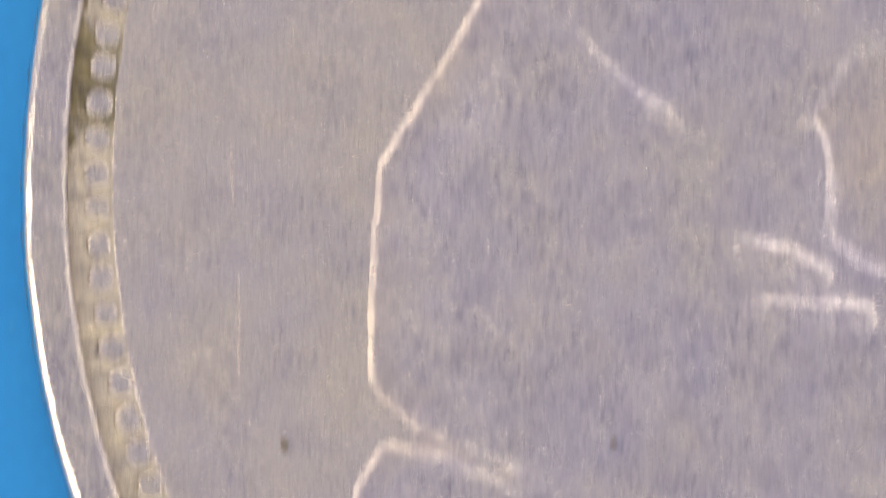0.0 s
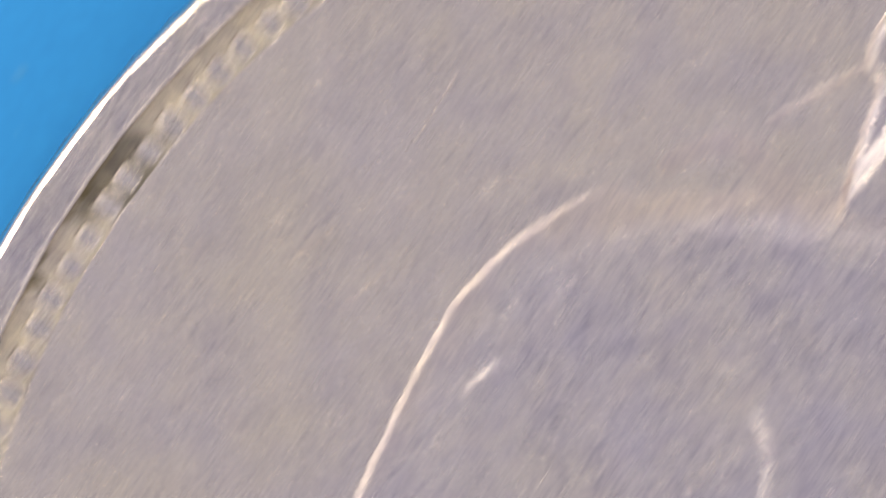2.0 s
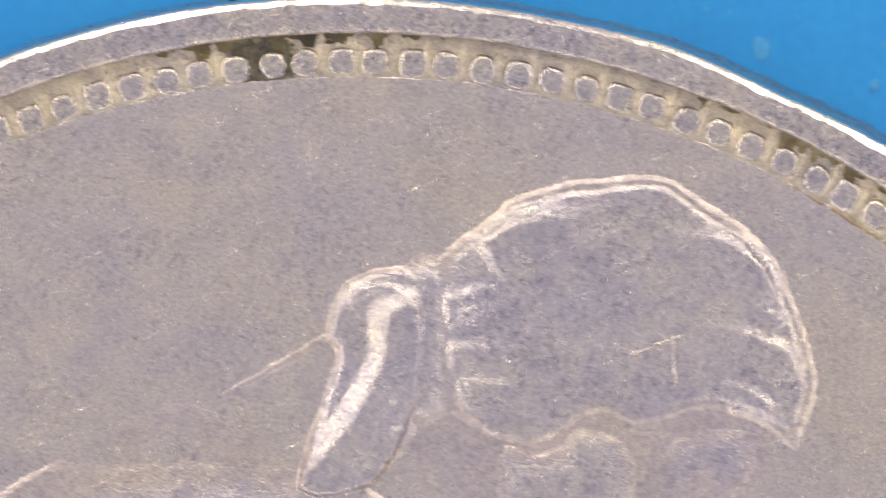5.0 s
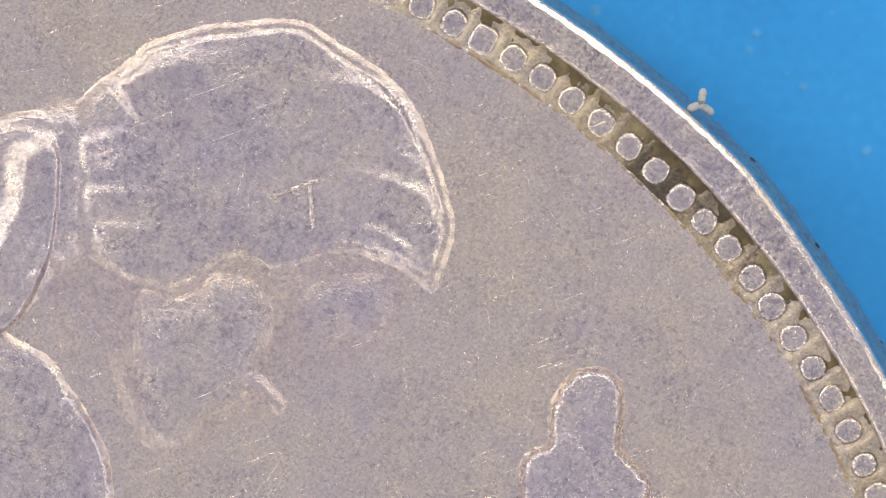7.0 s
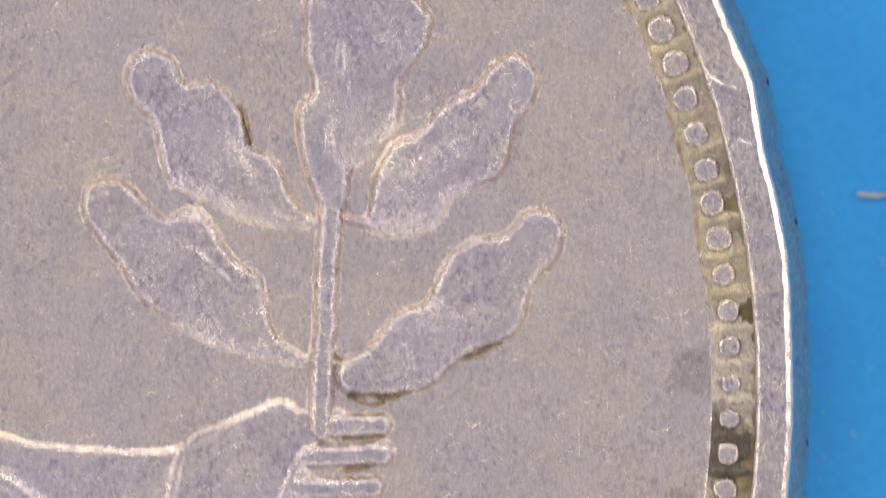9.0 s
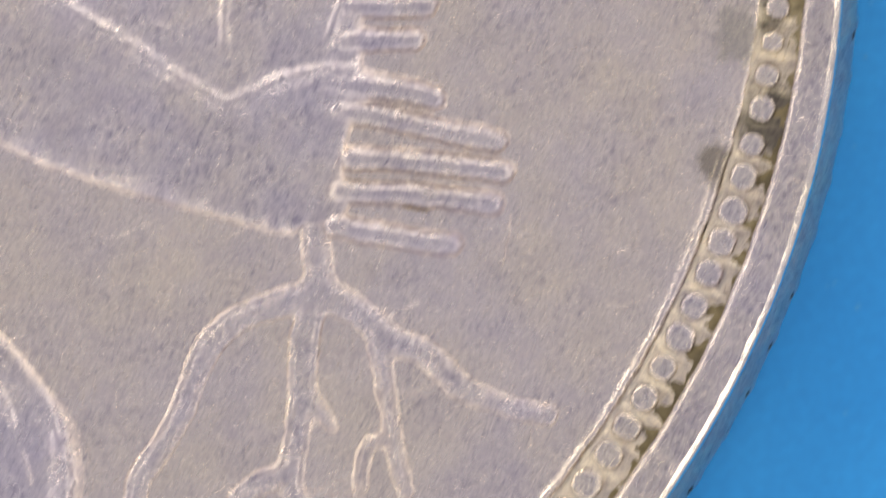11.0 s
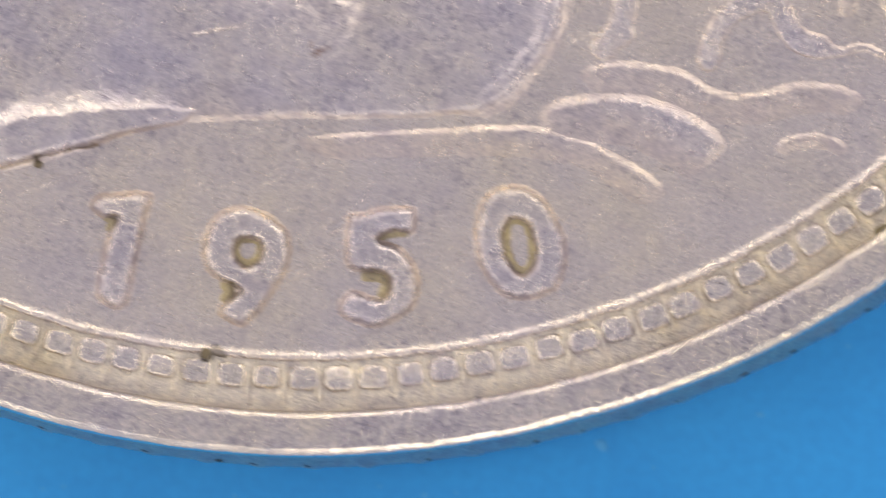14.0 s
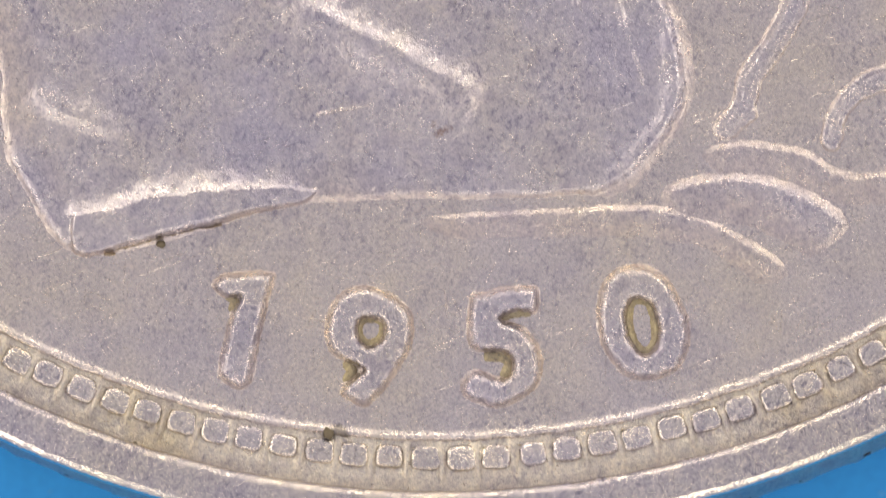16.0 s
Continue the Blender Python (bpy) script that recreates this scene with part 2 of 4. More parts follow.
def profile(d, height, toe=0.085, wall=0.06):
    """A struck edge across the outline: a soft toe, a steep wall and a rounded shoulder."""
    return (-0.012 + (0.012 + 0.16 * height) * ease((d + toe) / toe) + 0.68 * height * ease((d + 0.35 * wall) / wall)
            + 0.16 * height * ease(d / (1.8 * wall)))


# a struck wall from foot to shoulder: height against distance, the sloping foot and shoulder apart from the steep wall
WALL_D = np.linspace(-0.086, 0.086, 201)


def _wall_part(places, slopes):
    run = np.cumsum(np.interp(WALL_D / 0.86, places, slopes))
    return run / run[-1]


SOFT_PART = _wall_part([-0.070, -0.056, -0.032, -0.022, 0.022, 0.030, 0.050, 0.068], [0, 1, 1, 0.1, 0.1, 1, 1, 0])
STEEP_PART = _wall_part([-0.028, -0.016, 0.016, 0.028], [0, 1, 1, 0])


def struck(d, height, soft=0.038):
    """A crisp struck edge: sloping foot and shoulder with a steep wall between them."""
    return -0.012 + (soft + 0.012) * np.interp(d, WALL_D, SOFT_PART) + (height - soft) * np.interp(d, WALL_D, STEEP_PART)


def ramp_edge(d, height, width=0.065):
    """A low rounded edge: one even slope across the outline."""
    return -0.012 + (height + 0.012) * ease((d + 0.55 * width) / width)


def blend(parts, soft=0.06):
    """The largest of several distances, with rounded inner corners where they meet."""
    out = parts[0]
    for p in parts[1:]:
        h = np.clip(0.5 + 0.5 * (p - out) / soft, 0, 1)
        out = out * (1 - h) + p * h + soft * h * (1 - h)
    return out


def merge(low, high, soft=0.03):
    """The higher of two reliefs, rounded where they meet."""
    top = np.maximum(low, high)
    return np.where(top > 0.005, blend([low, high], soft) - 0.25 * soft * (np.abs(low - high) < 1e-9), top)


def side_of(X, Y, line):
    """Distance to a line, how far along it the nearest place lies, and whether it lies on the left of the way."""
    best = np.full(X.shape, 1e9)
    along, left = np.zeros(X.shape), np.zeros(X.shape, bool)
    count = len(line) - 1
    for i in range(count):
        (ax, ay), (bx, by) = line[i], line[i + 1]
        dx, dy = bx - ax, by - ay
        t = np.clip(((X - ax) * dx + (Y - ay) * dy) / (dx * dx + dy * dy + 1e-12), 0, 1)
        d = (X - ax - t * dx) ** 2 + (Y - ay - t * dy) ** 2
        near = d < best
        best = np.where(near, d, best)
        along = np.where(near, (i + t) / count, along)
        left = np.where(near, dx * (Y - ay) - dy * (X - ax) > 0, left)
    return np.sqrt(best), along, left


def fold(X, Y, line, left, right, height, rise=4.0, fall=None):
    """A crest along a line with one flank on the left of its way and another on the right, fading at both ends."""
    line = np.asarray(line)
    out = np.zeros(X.shape)
    reach = 3.5 * max(left, right)
    (x0, y0), (x1, y1) = line.min(0) - reach, line.max(0) + reach
    near = (X > x0) & (X < x1) & (Y > y0) & (Y < y1)
    if near.any():
        d, a, on_left = side_of(X[near], Y[near], line)
        d = np.where(on_left, d, -d) + 0.5 * min(left, right)
        width = np.where(d > 0, left, right)
        out[near] = height * np.exp(-(np.abs(d) / width) ** 1.7) * ease(np.minimum(a * rise, (1 - a) * (fall or rise)))
    return out


def plateau(X, Y, outline, height, toe=0.085, wall=0.06, crown=0.0, crown_width=0.5):
    """A raised flat shape with a struck edge at the outline, and a gentle crown."""
    d = inside(X, Y, outline)
    return profile(d, height, toe, wall) + crown * ease(d / crown_width)


def stroke(X, Y, line, width, height, toe=0.08, wall=0.07, taper=1.0):
    """A raised band along a line; taper: its width at the end against the start."""
    d, a = to_line(X, Y, line)
    half = 0.5 * width * (1 + (taper - 1) * a)
    return profile(half - d, height, toe, wall)


def crease(X, Y, line, width, height, fade=3.0):
    """A soft ridge or furrow along a line that fades out at both ends."""
    line = np.asarray(line)
    out = np.zeros(X.shape)
    (x0, y0), (x1, y1) = line.min(0) - 3 * width, line.max(0) + 3 * width
    near = (X > x0) & (X < x1) & (Y > y0) & (Y < y1)
    if near.any():
        d, a = to_line(X[near], Y[near], line)
        out[near] = height * np.exp(-(d / width) ** 2) * ease(np.minimum(a, 1 - a) * fade)
    return out


def grid_mesh(name, height, x0, x1, y0, y1, step):
    """A relief mesh on a fine grid; cells that stay under the coin's field are left out."""
    nx, ny = int((x1 - x0) / step) + 1, int((y1 - y0) / step) + 1
    xs, ys = np.linspace(x0, x1, nx), np.linspace(y0, y1, ny)
    X, Y = np.meshgrid(xs, ys)
    wx = 0.012 * grain(X, Y, 5, 1) + 0.007 * grain(X, Y, 16, 2) + 0.005 * grain(X, Y, 34, 10)
    wy = 0.012 * grain(X, Y, 5, 3) + 0.007 * grain(X, Y, 16, 4) + 0.005 * grain(X, Y, 34, 11)
    Z = height(X + wx, Y + wy)
    Z = Z + ease((Z + 0.008) / 0.02) * (0.0035 * grain(X, Y, 3, 5) + 0.0025 * grain(X, Y, 9, 6) + 0.0020 * grain(X, Y, 26, 7))
    keep = Z > -0.010
    cell = keep[:-1, :-1] | keep[1:, :-1] | keep[:-1, 1:] | keep[1:, 1:]
    ids = np.arange(nx * ny).reshape(ny, nx)
    quads = np.stack([ids[:-1, :-1], ids[:-1, 1:], ids[1:, 1:], ids[1:, :-1]], -1)[cell]
    used = np.unique(quads)
    remap = np.full(nx * ny, -1)
    remap[used] = np.arange(len(used))
    quads = remap[quads].astype(np.int32)
    co = np.stack([X.ravel()[used], Y.ravel()[used], Z.ravel()[used]], -1) * MM
    me = bpy.data.meshes.new(name)
    me.vertices.add(len(co))
    me.vertices.foreach_set("co", co.astype(np.float32).ravel())
    me.loops.add(quads.size)
    me.loops.foreach_set("vertex_index", quads.ravel())
    me.polygons.add(len(quads))
    me.polygons.foreach_set("loop_start", np.arange(0, quads.size, 4, dtype=np.int32))
    me.polygons.foreach_set("use_smooth", np.ones(len(quads), bool))
    me.update()
    me.validate()
    return me


def relief(name, height, lines, parent, label="", step=0.012, margin=0.12, material=None):
    pts = np.concatenate([np.array(l) for l in lines])
    (x0, y0), (x1, y1) = pts.min(0) - margin, pts.max(0) + margin
    me = grid_mesh(name, height, x0, x1, y0, y1, step)
    me.materials.append(material or COIN_METAL)
    ob = new(name, me)
    ob.parent = parent
    if label:
        tagged(ob, label)
    return ob


def part(name, bm, material, parent, label=""):
    me = bpy.data.meshes.new(name)
    bm.to_mesh(me)
    bm.free()
    me.materials.append(material)
    for p in me.polygons:
        p.use_smooth = True
    ob = new(name, me)
    ob.parent = parent
    if label:
        tagged(ob, label)
    return ob


def lathe(bm, profile, count, shape=None):
    """Rings round the z axis; profile: (radius, z) in mm; shape(ring, angle) may shift radius and z."""
    rings = []
    for k, (r, z) in enumerate(profile):
        ring = []
        for i in range(count):
            a = 2 * math.pi * i / count
            dr, dz, ox, oy = shape(k, a) if shape else (0, 0, 0, 0)
            ring.append(bm.verts.new((((r + dr) * math.cos(a) + ox) * MM, ((r + dr) * math.sin(a) + oy) * MM, (z + dz) * MM)))
        rings.append(ring)
    for u, v in zip(rings, rings[1:]):
        for i in range(count):
            j = (i + 1) % count
            bm.faces.new((u[i], u[j], v[j], v[i]))
    return rings


# ---------------------------------------------------------------- mat
THICK = 1.58        # of the coin
FLOOR = 0.14 - THICK
bm = bmesh.new()
bmesh.ops.create_cube(bm, size=1.0)
bmesh.ops.scale(bm, vec=(0.6, 0.6, 0.004), verts=bm.verts)
bmesh.ops.translate(bm, vec=(0, 0, FLOOR * MM - 0.002), verts=bm.verts)
mat_ob = part("table_top", bm, BLUE, None)
for p in mat_ob.data.polygons:
    p.use_smooth = False
tagged(mat_ob, "smooth matt blue plastic work surface with dust", "table top", kind="structure")

# ---------------------------------------------------------------- coin
coin = new("coin")
coin.location = (0, 0, 0)
tagged(coin, "worn silver-grey 1950 coin with beaded border lying on blue surface", "coin")

# centres of the struck border lie a little off the blank's own centre
OFF = (0.02, 0.045)


def wobble(a, k, s):
    return noise.noise((math.cos(a) * k, math.sin(a) * k, s))


# field: a disc with a soft lip at the border
bm = bmesh.new()


def field_shape(k, a):
    if k < 4:
        return (0, 0, OFF[0], OFF[1])
    w = 0.014 * wobble(a, 40, 3.0) + 0.010 * wobble(a, 12, 5.0) + 0.014 * wobble(a, 190, 6.0 + 0.4 * k)
    # struck deepest at the foot of the coin, hardly at all elsewhere
    deep = 0.03 + 0.97 * ease(np.array(-math.sin(a) * 1.6 + 0.35 * math.cos(a) - 0.25))
    if k >= 7:
        w += 0.055 * (1 - float(deep))
    z = (0.004, 0.018, 0.030, 0.016, -0.028, -0.060)[k - 4]
    return (w, z * float(deep) - (0.05 if k == 9 else 0) + (0.0005 + 0.0025 * float(deep)) * wobble(a, 150, 20.0 + k), OFF[0], OFF[1])


rings = lathe(bm, [(0.5, 0), (8.3, 0), (8.93, 0), (9.0, 0), (9.035, 0), (9.06, 0), (9.085, 0), (9.105, 0), (9.13, 0), (9.16, 0)], 1800, field_shape)
centre = bm.verts.new((OFF[0] * MM, OFF[1] * MM, 0))
for i in range(1800):
    bm.faces.new((centre, rings[0][i], rings[0][(i + 1) % 1800]))
part("field", bm, FIELD_METAL, coin, "flat grey metal field with scratches")

# the beads do not stand quite evenly: (degrees, shift in degrees of one bead's share)
BEADS = 169
PHASE = [(-90, 131), (-45, 224), (0, 72), (55, 256), (115, 217), (185, 124), (270, 131)]


def bead_shift(degrees):
    return float(np.interp((degrees + 90) % 360 - 90, [p[0] for p in PHASE], [p[1] for p in PHASE]))


# groove of the border: low webs stand between the beads
bm = bmesh.new()


def groove_shape(k, a):
    share = BEADS * a - math.radians(bead_shift(math.degrees(a)))
    foot = max(0.0, -math.sin(a) - 0.35) / 0.65
    lift = (0.040, 0.043, 0.028, 0.016)[min(k, 3)] * (1 - max(0.0, -math.sin(a)))
    web = (0.040 + 0.006 * foot) * max(0.0, -math.cos(share)) ** (3 + 2.5 * foot) * (0.0 if k < 2 else 1.0 if k <= 6 else 0.6 - 0.5 * foot) 
    ledge = foot * (0.010 if 5 <= k <= 7 else 0.0)
    wide = (0.075, 0.065, 0.03)[k] * (1 - min(1.0, 1.6 * foot)) if k < 3 else 0.0
    return (wide, lift + web + ledge + (0.022 * foot if k < 2 else 0) + 0.010 * wobble(a, 60, k * 3.1) + 0.006 * wobble(a, 200, k * 1.7), OFF[0], OFF[1])


lathe(bm, [(9.075, -0.05), (9.12, -0.036), (9.20, -0.030), (9.27, -0.028), (9.33, -0.030), (9.40, -0.030), (9.46, -0.031), (9.51, -0.028), (9.57, -0.022), (9.66, -0.03)],
      BEADS * 18, groove_shape)
groove = part("groove", bm, GROOVE_METAL, coin, "recessed border with yellow-brown grime")

# grime packed along the foot of the rim, breaking up where it is thin
bm = bmesh.new()


# how much lies where, by degrees round the coin
HEAPS = [(0, 0.044), (12, 0.034), (25, 0.022), (36, 0.045), (50, 0.05), (62, 0.04), (80, 0.01), (92, 0.05), (98, 0.05), (104, 0.004), (120, 0.008), (138, 0.004), (146, 0.034), (155, 0.010), (166, 0.02), (173, 0.055), (181, 0.01), (200, 0.004), (225, -0.018),
         (262, -0.018), (280, -0.018), (300, -0.004), (315, 0.026), (330, 0.034), (345, 0.034), (360, 0.030)]


def grime_shape(k, a):
    top = np.interp(math.degrees(a) % 360, [h[0] for h in HEAPS], [h[1] for h in HEAPS]) - 0.022
    top += 0.030 * wobble(a, 14, 2.0) + 0.034 * wobble(a, 60, 7.0) + 0.014 * wobble(a, 150, 8.0 + k) + 0.009 * wobble(a, 420, 18.0 + 2 * k)
    return (0.02 * wobble(a, 90, k * 2.0), top if 0 < k else 0, OFF[0], OFF[1])


lathe(bm, [(9.36, -0.09), (9.43, -0.056), (9.49, -0.038), (9.54, -0.03), (9.575, -0.015), (9.62, -0.01)], 3000, grime_shape)
part("grime", bm, GRIME, coin, "dried yellow-brown grime along the rim")

# a broken thread of brown grime along the lip of the field
bm = bmesh.new()


def thread_shape(k, a):
    side = min(1.0, max(0.0, 2.0 * math.cos(a))) * min(1.0, max(0.0, 1.6 * math.sin(a) + 0.75))
    top = 0.016 * wobble(a, 20, 31.0) + 0.016 * wobble(a, 120, 32.0) + 0.010 * wobble(a, 300, 33.0 + k) - 0.05 * (1 - side)
    return (0.014 * wobble(a, 70, 40.0) + 0.012 * wobble(a, 210, 41.0 + k), top if 0 < k < 3 else -0.01, OFF[0], OFF[1])


lathe(bm, [(9.125, -0.008), (9.145, 0.001), (9.173, 0.002), (9.195, -0.008)], 2400, thread_shape)
part("grime", bm, BROWN, coin, "thin broken line of brown grime along the field's lip")

# rim with its worn bevel and reeded flank
bm = bmesh.new()
RIM_H = 0.14
PROFILE = [(9.62, -0.08), (9.60, 0.02), (9.60, 0.082), (9.612, 0.113), (9.64, 0.133), (9.66, RIM_H), (9.78, RIM_H + 0.004), (9.895, RIM_H), (9.912, 0.1375),
           (9.925, 0.131), (9.948, 0.119), (9.972, 0.105), (9.986, 0.088), (10.0, 0.03), (10.035, -0.06), (10.08, -0.2), (10.12, -0.4), (10.12, -1.2), (10.02, -1.38), (9.9, FLOOR)]


# knocks and flats of the rim: degrees, and by how much its outer edge stands out
KNOCKS = [(-90, 0.02), (-75, 0.0), (-60, 0.03), (-35, 0.04), (-18, 0.035), (-5, 0.0), (3, 0.01), (8, 0.045), (14, 0.02), (17.8, 0.10), (20, 0.07), (23, 0.06), (28, -0.01), (36, 0.0), (42, 0.065),
          (47, 0.04), (60, 0.02), (65, -0.02), (72, 0.03), (78, 0.0), (100, 0.02), (135, 0.02), (157, 0.06), (165, 0.01), (175, 0.02), (183, 0.045), (197, 0.045), (225, 0.02), (270, 0.02)]
KNOCK_A, KNOCK_R = [k[0] for k in KNOCKS], [k[1] for k in KNOCKS]


def rim_shape(k, a):
    if k <= 5:
        return (0.010 * wobble(a, 30, 1.0) + 0.006 * wobble(a, 110, 2.0), 0, OFF[0] * (1 - k / 8), OFF[1] * (1 - k / 8))
    out = float(np.interp((math.degrees(a) + 90) % 360 - 90, KNOCK_A, KNOCK_R)) * (1.0 if k >= 7 else 0.5)
    if 7 <= k <= 12:
        dent = max(0.0, wobble(a, 26, 9.0) - 0.25) * 0.05
        rag = 0.008 * wobble(a, 230, 3.0 + k)
        return (out + (0.012 * wobble(a, 18, 4.0) + 0.012 * wobble(a, 90, 6.0)) * (1 if k < 10 else 0.6) - dent * (k < 10) + rag * (7 < k < 12), 0, 0, 0)
    lean = 0.14 * max(0.0, 0.5 + 0.5 * math.cos(a + 0.35)) ** 1.3 - 0.105
    if 15 <= k <= 17:
        return (out + lean + 0.018 * max(0.0, math.cos(120 * a)) ** 2, 0, 0, 0)
    return (out + (lean * 0.5 if k == 14 else 0) if k < 18 else 0, 0, 0, 0)


lathe(bm, PROFILE[:9], 1440, rim_shape)
rim = part("rim", bm, RIM_METAL, coin, "raised worn grey rim with scratches")
bm = bmesh.new()
lathe(bm, PROFILE[8:14], 1440, lambda k, a: rim_shape(k + 8, a))
part("rim_edge", bm, EDGE_METAL, coin, "bright rubbed bevel of the rim")
bm = bmesh.new()
lathe(bm, PROFILE[13:], 1440, lambda k, a: rim_shape(k + 13, a))
part("flank", bm, FLANK_METAL, coin, "dull reeded flank of the coin")

# underside
bm = bmesh.new()
under = lathe(bm, [(9.9, FLOOR), (9.5, FLOOR + 0.1), (0.5, FLOOR + 0.1)], 180)
bm.faces.new(list(reversed(under[-1])))
part("underside", bm, COIN_METAL, coin)

# ---------------------------------------------------------------- numerals
BODY = [(-1.28, 5.94), (-2.05, 5.84), (-2.66, 5.59), (-3.6, 5.02), (-4.04, 4.62), (-4.49, 4.02), (-5.73, 1.49), (-6.43, 0.36), (-6.56, -0.04), (-6.64,
    -1.64), (-6.57, -2.03), (-6.31, -2.35), (-6.56, -2.63), (-6.81, -3.19), (-6.7, -3.8), (-5.7, -4.4), (-4.6, -4.7), (-4.26, -5.31), (-4.23, -5.86),
    (-4.14, -6.22), (-3.87, -6.8), (-3.53, -7.22), (-2.63, -7.1), (-1.25, -6.73), (0.96, -6.67), (1.63, -6.58), (1.99, -6.33), (2.29, -6), (2.4,
    -5.56), (2.24, -4.82), (1.99, -4.43), (0.88, -3.19), (0.6, -2.8), (0.9, -1.9), (2.15, -2.45), (3.81, -2.95), (4.76, -3.02), (5.24, -1.56), (5.13,
    -0.13), (4.53, -0.21), (3.81, -0.54), (2.15, -0.35), (1.5, 0.4), (1.3, 1.5), (1.18, 3.6), (1.04, 4.18), (0.77, 4.62), (0.44, 5.01)]
VALLEY = [(-6.71, -2.44), (-6.3, -2.48), (-5.83, -2.61), (-5.28, -2.88), (-4.72, -3.19)]
GAP = [(-0.75, 1.27), (-1.15, 1.41), (-1.39, 1.38), (-1.64, 1.33), (-1.94, 1.22), (-2.08, 0.99), (-2.25, 0.75),
    (-2.38, 0.61), (-2.2, 0.39), (-2.11, -0), (-2.15, -0.44), (-2.13, -0.42), (-2.02, -0.64), (-1.63, -0.87),
    (-1.19, -0.98)]
KNOT_TOP = [(0.4, 6.9), (0.36, 6.68), (0.33, 6.4), (0.18, 6.12), (0.02, 5.85), (-0.17, 5.6), (-0.38, 5.38),
    (-0.51, 5.19), (-0.46, 5.1), (-0.24, 5.06), (0.06, 5.12), (0.29, 5.27), (0.48, 5.56), (0.64, 5.96),
    (0.7, 6.34), (0.74, 6.62), (0.67, 6.9)]
CHEEK_A = [(1.49, 5.56), (1.76, 5.48), (2.04, 5.56), (2.2, 5.72), (2.54, 5.68), (2.72, 5.48), (2.73, 5.17),
    (2.54, 4.81), (2.43, 4.54), (2.15, 4.4), (1.96, 4.18), (1.76, 4.13), (1.57, 4.32), (1.49, 4.62), (1.43, 5.01)]
CHEEK_B = [(3.06, 5.56), (3.36, 5.7), (3.75, 5.74), (3.92, 5.59), (3.86, 5.34), (3.64, 5.13), (3.42, 5.26),
    (3.12, 5.17)]
LOCK_J = [(3.77, 7), (3.99, 6.95), (4.14, 6.89), (4.25, 6.79)]
KNEE_A = [(0.98, -3.52), (1.13, -3.74), (1.26, -4.02)]
KNEE_B = [(1.22, -4.41), (1.32, -4.63), (1.38, -4.85)]
KNEE_C = [(1.38, -3.85), (1.6, -4.06), (1.81, -4.3)]
KNEE_D = [(1.6, -4.52), (1.77, -4.79), (1.87, -5.07)]
KNEE_EDGE = [(2.115, -4.575), (2.275, -4.965), (2.355, -5.235), (2.355, -5.685), (2.165, -6.095), (1.795, -6.505), (1.335, -6.625)]
LOCK_I = [(0.88, 6.86), (1.11, 6.94), (1.33, 7.06), (1.5, 7.12)]
LOCK_A = [(0.84, 7.05), (1.11, 7.11), (1.33, 7.19), (1.55, 7.24)]
LOCK_B = [(0.89, 6.58), (1.22, 6.57), (1.5, 6.58), (1.91, 6.62)]
LOCK_C = [(1, 6.24), (1.33, 6.23), (1.78, 6.19), (2.36, 6.11)]
LOCK_D = [(0.88, 6), (1.03, 5.87), (1.22, 5.74), (1.44, 5.66)]
LOCK_E = [(2.73, 7.63), (3.1, 7.68), (3.43, 7.67), (3.68, 7.61), (3.91, 7.47), (4.09, 7.27), (4.22, 7.02)]
LOCK_F = [(3.16, 6.89), (3.55, 6.8), (3.85, 6.73), (4.1, 6.63), (4.3, 6.48), (4.39, 6.23)]
LOCK_G = [(3.52, 6.17), (3.68, 6.2), (3.88, 6.15), (4.08, 6), (4.24, 5.8)]
LOCK_H = [(1.16, 7.55), (1.33, 7.67), (1.55, 7.8), (1.89, 7.88), (2.27, 7.92), (2.66, 7.97), (3.1, 8.05)]
COLLAR_A = [(0.66, 4.65), (0.93, 4.34), (1.07, 4.01), (1.2, 3.52)]
COLLAR_B = [(0.49, 5.85), (0.66, 5.52), (0.82, 4.8)]
SHOULDER = [(-2.5, 5.51), (-2, 5.84), (-1.55, 5.92), (-1.17, 5.62), (-0.61, 5.26)]
FOLD_A = [(-4.84, 1.64), (-4.62, 1.49), (-4.34, 1.18), (-4.01, 0.89), (-3.73, 0.7), (-3.51, 0.5), (-3.21, 0.2)]
FOLD_B = [(-2.38, 0.72), (-2.24, 0.56), (-2.15, 0.28), (-2.15, -0.05), (-2.2, -0.38)]
FOLD_C = [(-3.13, -0.5), (-2.85, -0.6), (-2.57, -0.67), (-2.3, -0.8), (-2.05, -0.91)]
FOLD_D = [(-3.02, -1.14), (-2.63, -1.17), (-2.24, -1.18), (-1.91, -1.2), (-1.6, -1.31)]
FOLD_E = [(-4.21, 3.43), (-3.82, 3.74)]
CUFF_A = [(-1.33, 2.16), (-1.22, 2.85), (-1.39, 3.3)]
CUFF_B = [(-1.08, 1.86), (-0.89, 2.08), (-0.39, 2.27)]
HEM_A = [(-6.27, -2.36), (-5.83, -2.58), (-5.33, -2.88)]
CHIN = [(1.26, 5.06), (1.4, 4.57), (1.6, 4.19), (1.87, 4.13)]
NOSE = [(2.48, 4.76), (2.7, 4.62), (2.89, 4.41)]
HAND = [(3.97, -0.62), (4.14, -0.38), (4.53, -0.23), (4.91, -0.17), (5.3, -0.14), (5.58, -0.15), (5.41, -0.35),
    (5.22, -0.62), (5.08, -1.01), (5, -1.34), (4.88, -1.56), (4.19, -1.72), (3.97, -1.56), (3.89, -1.12)]
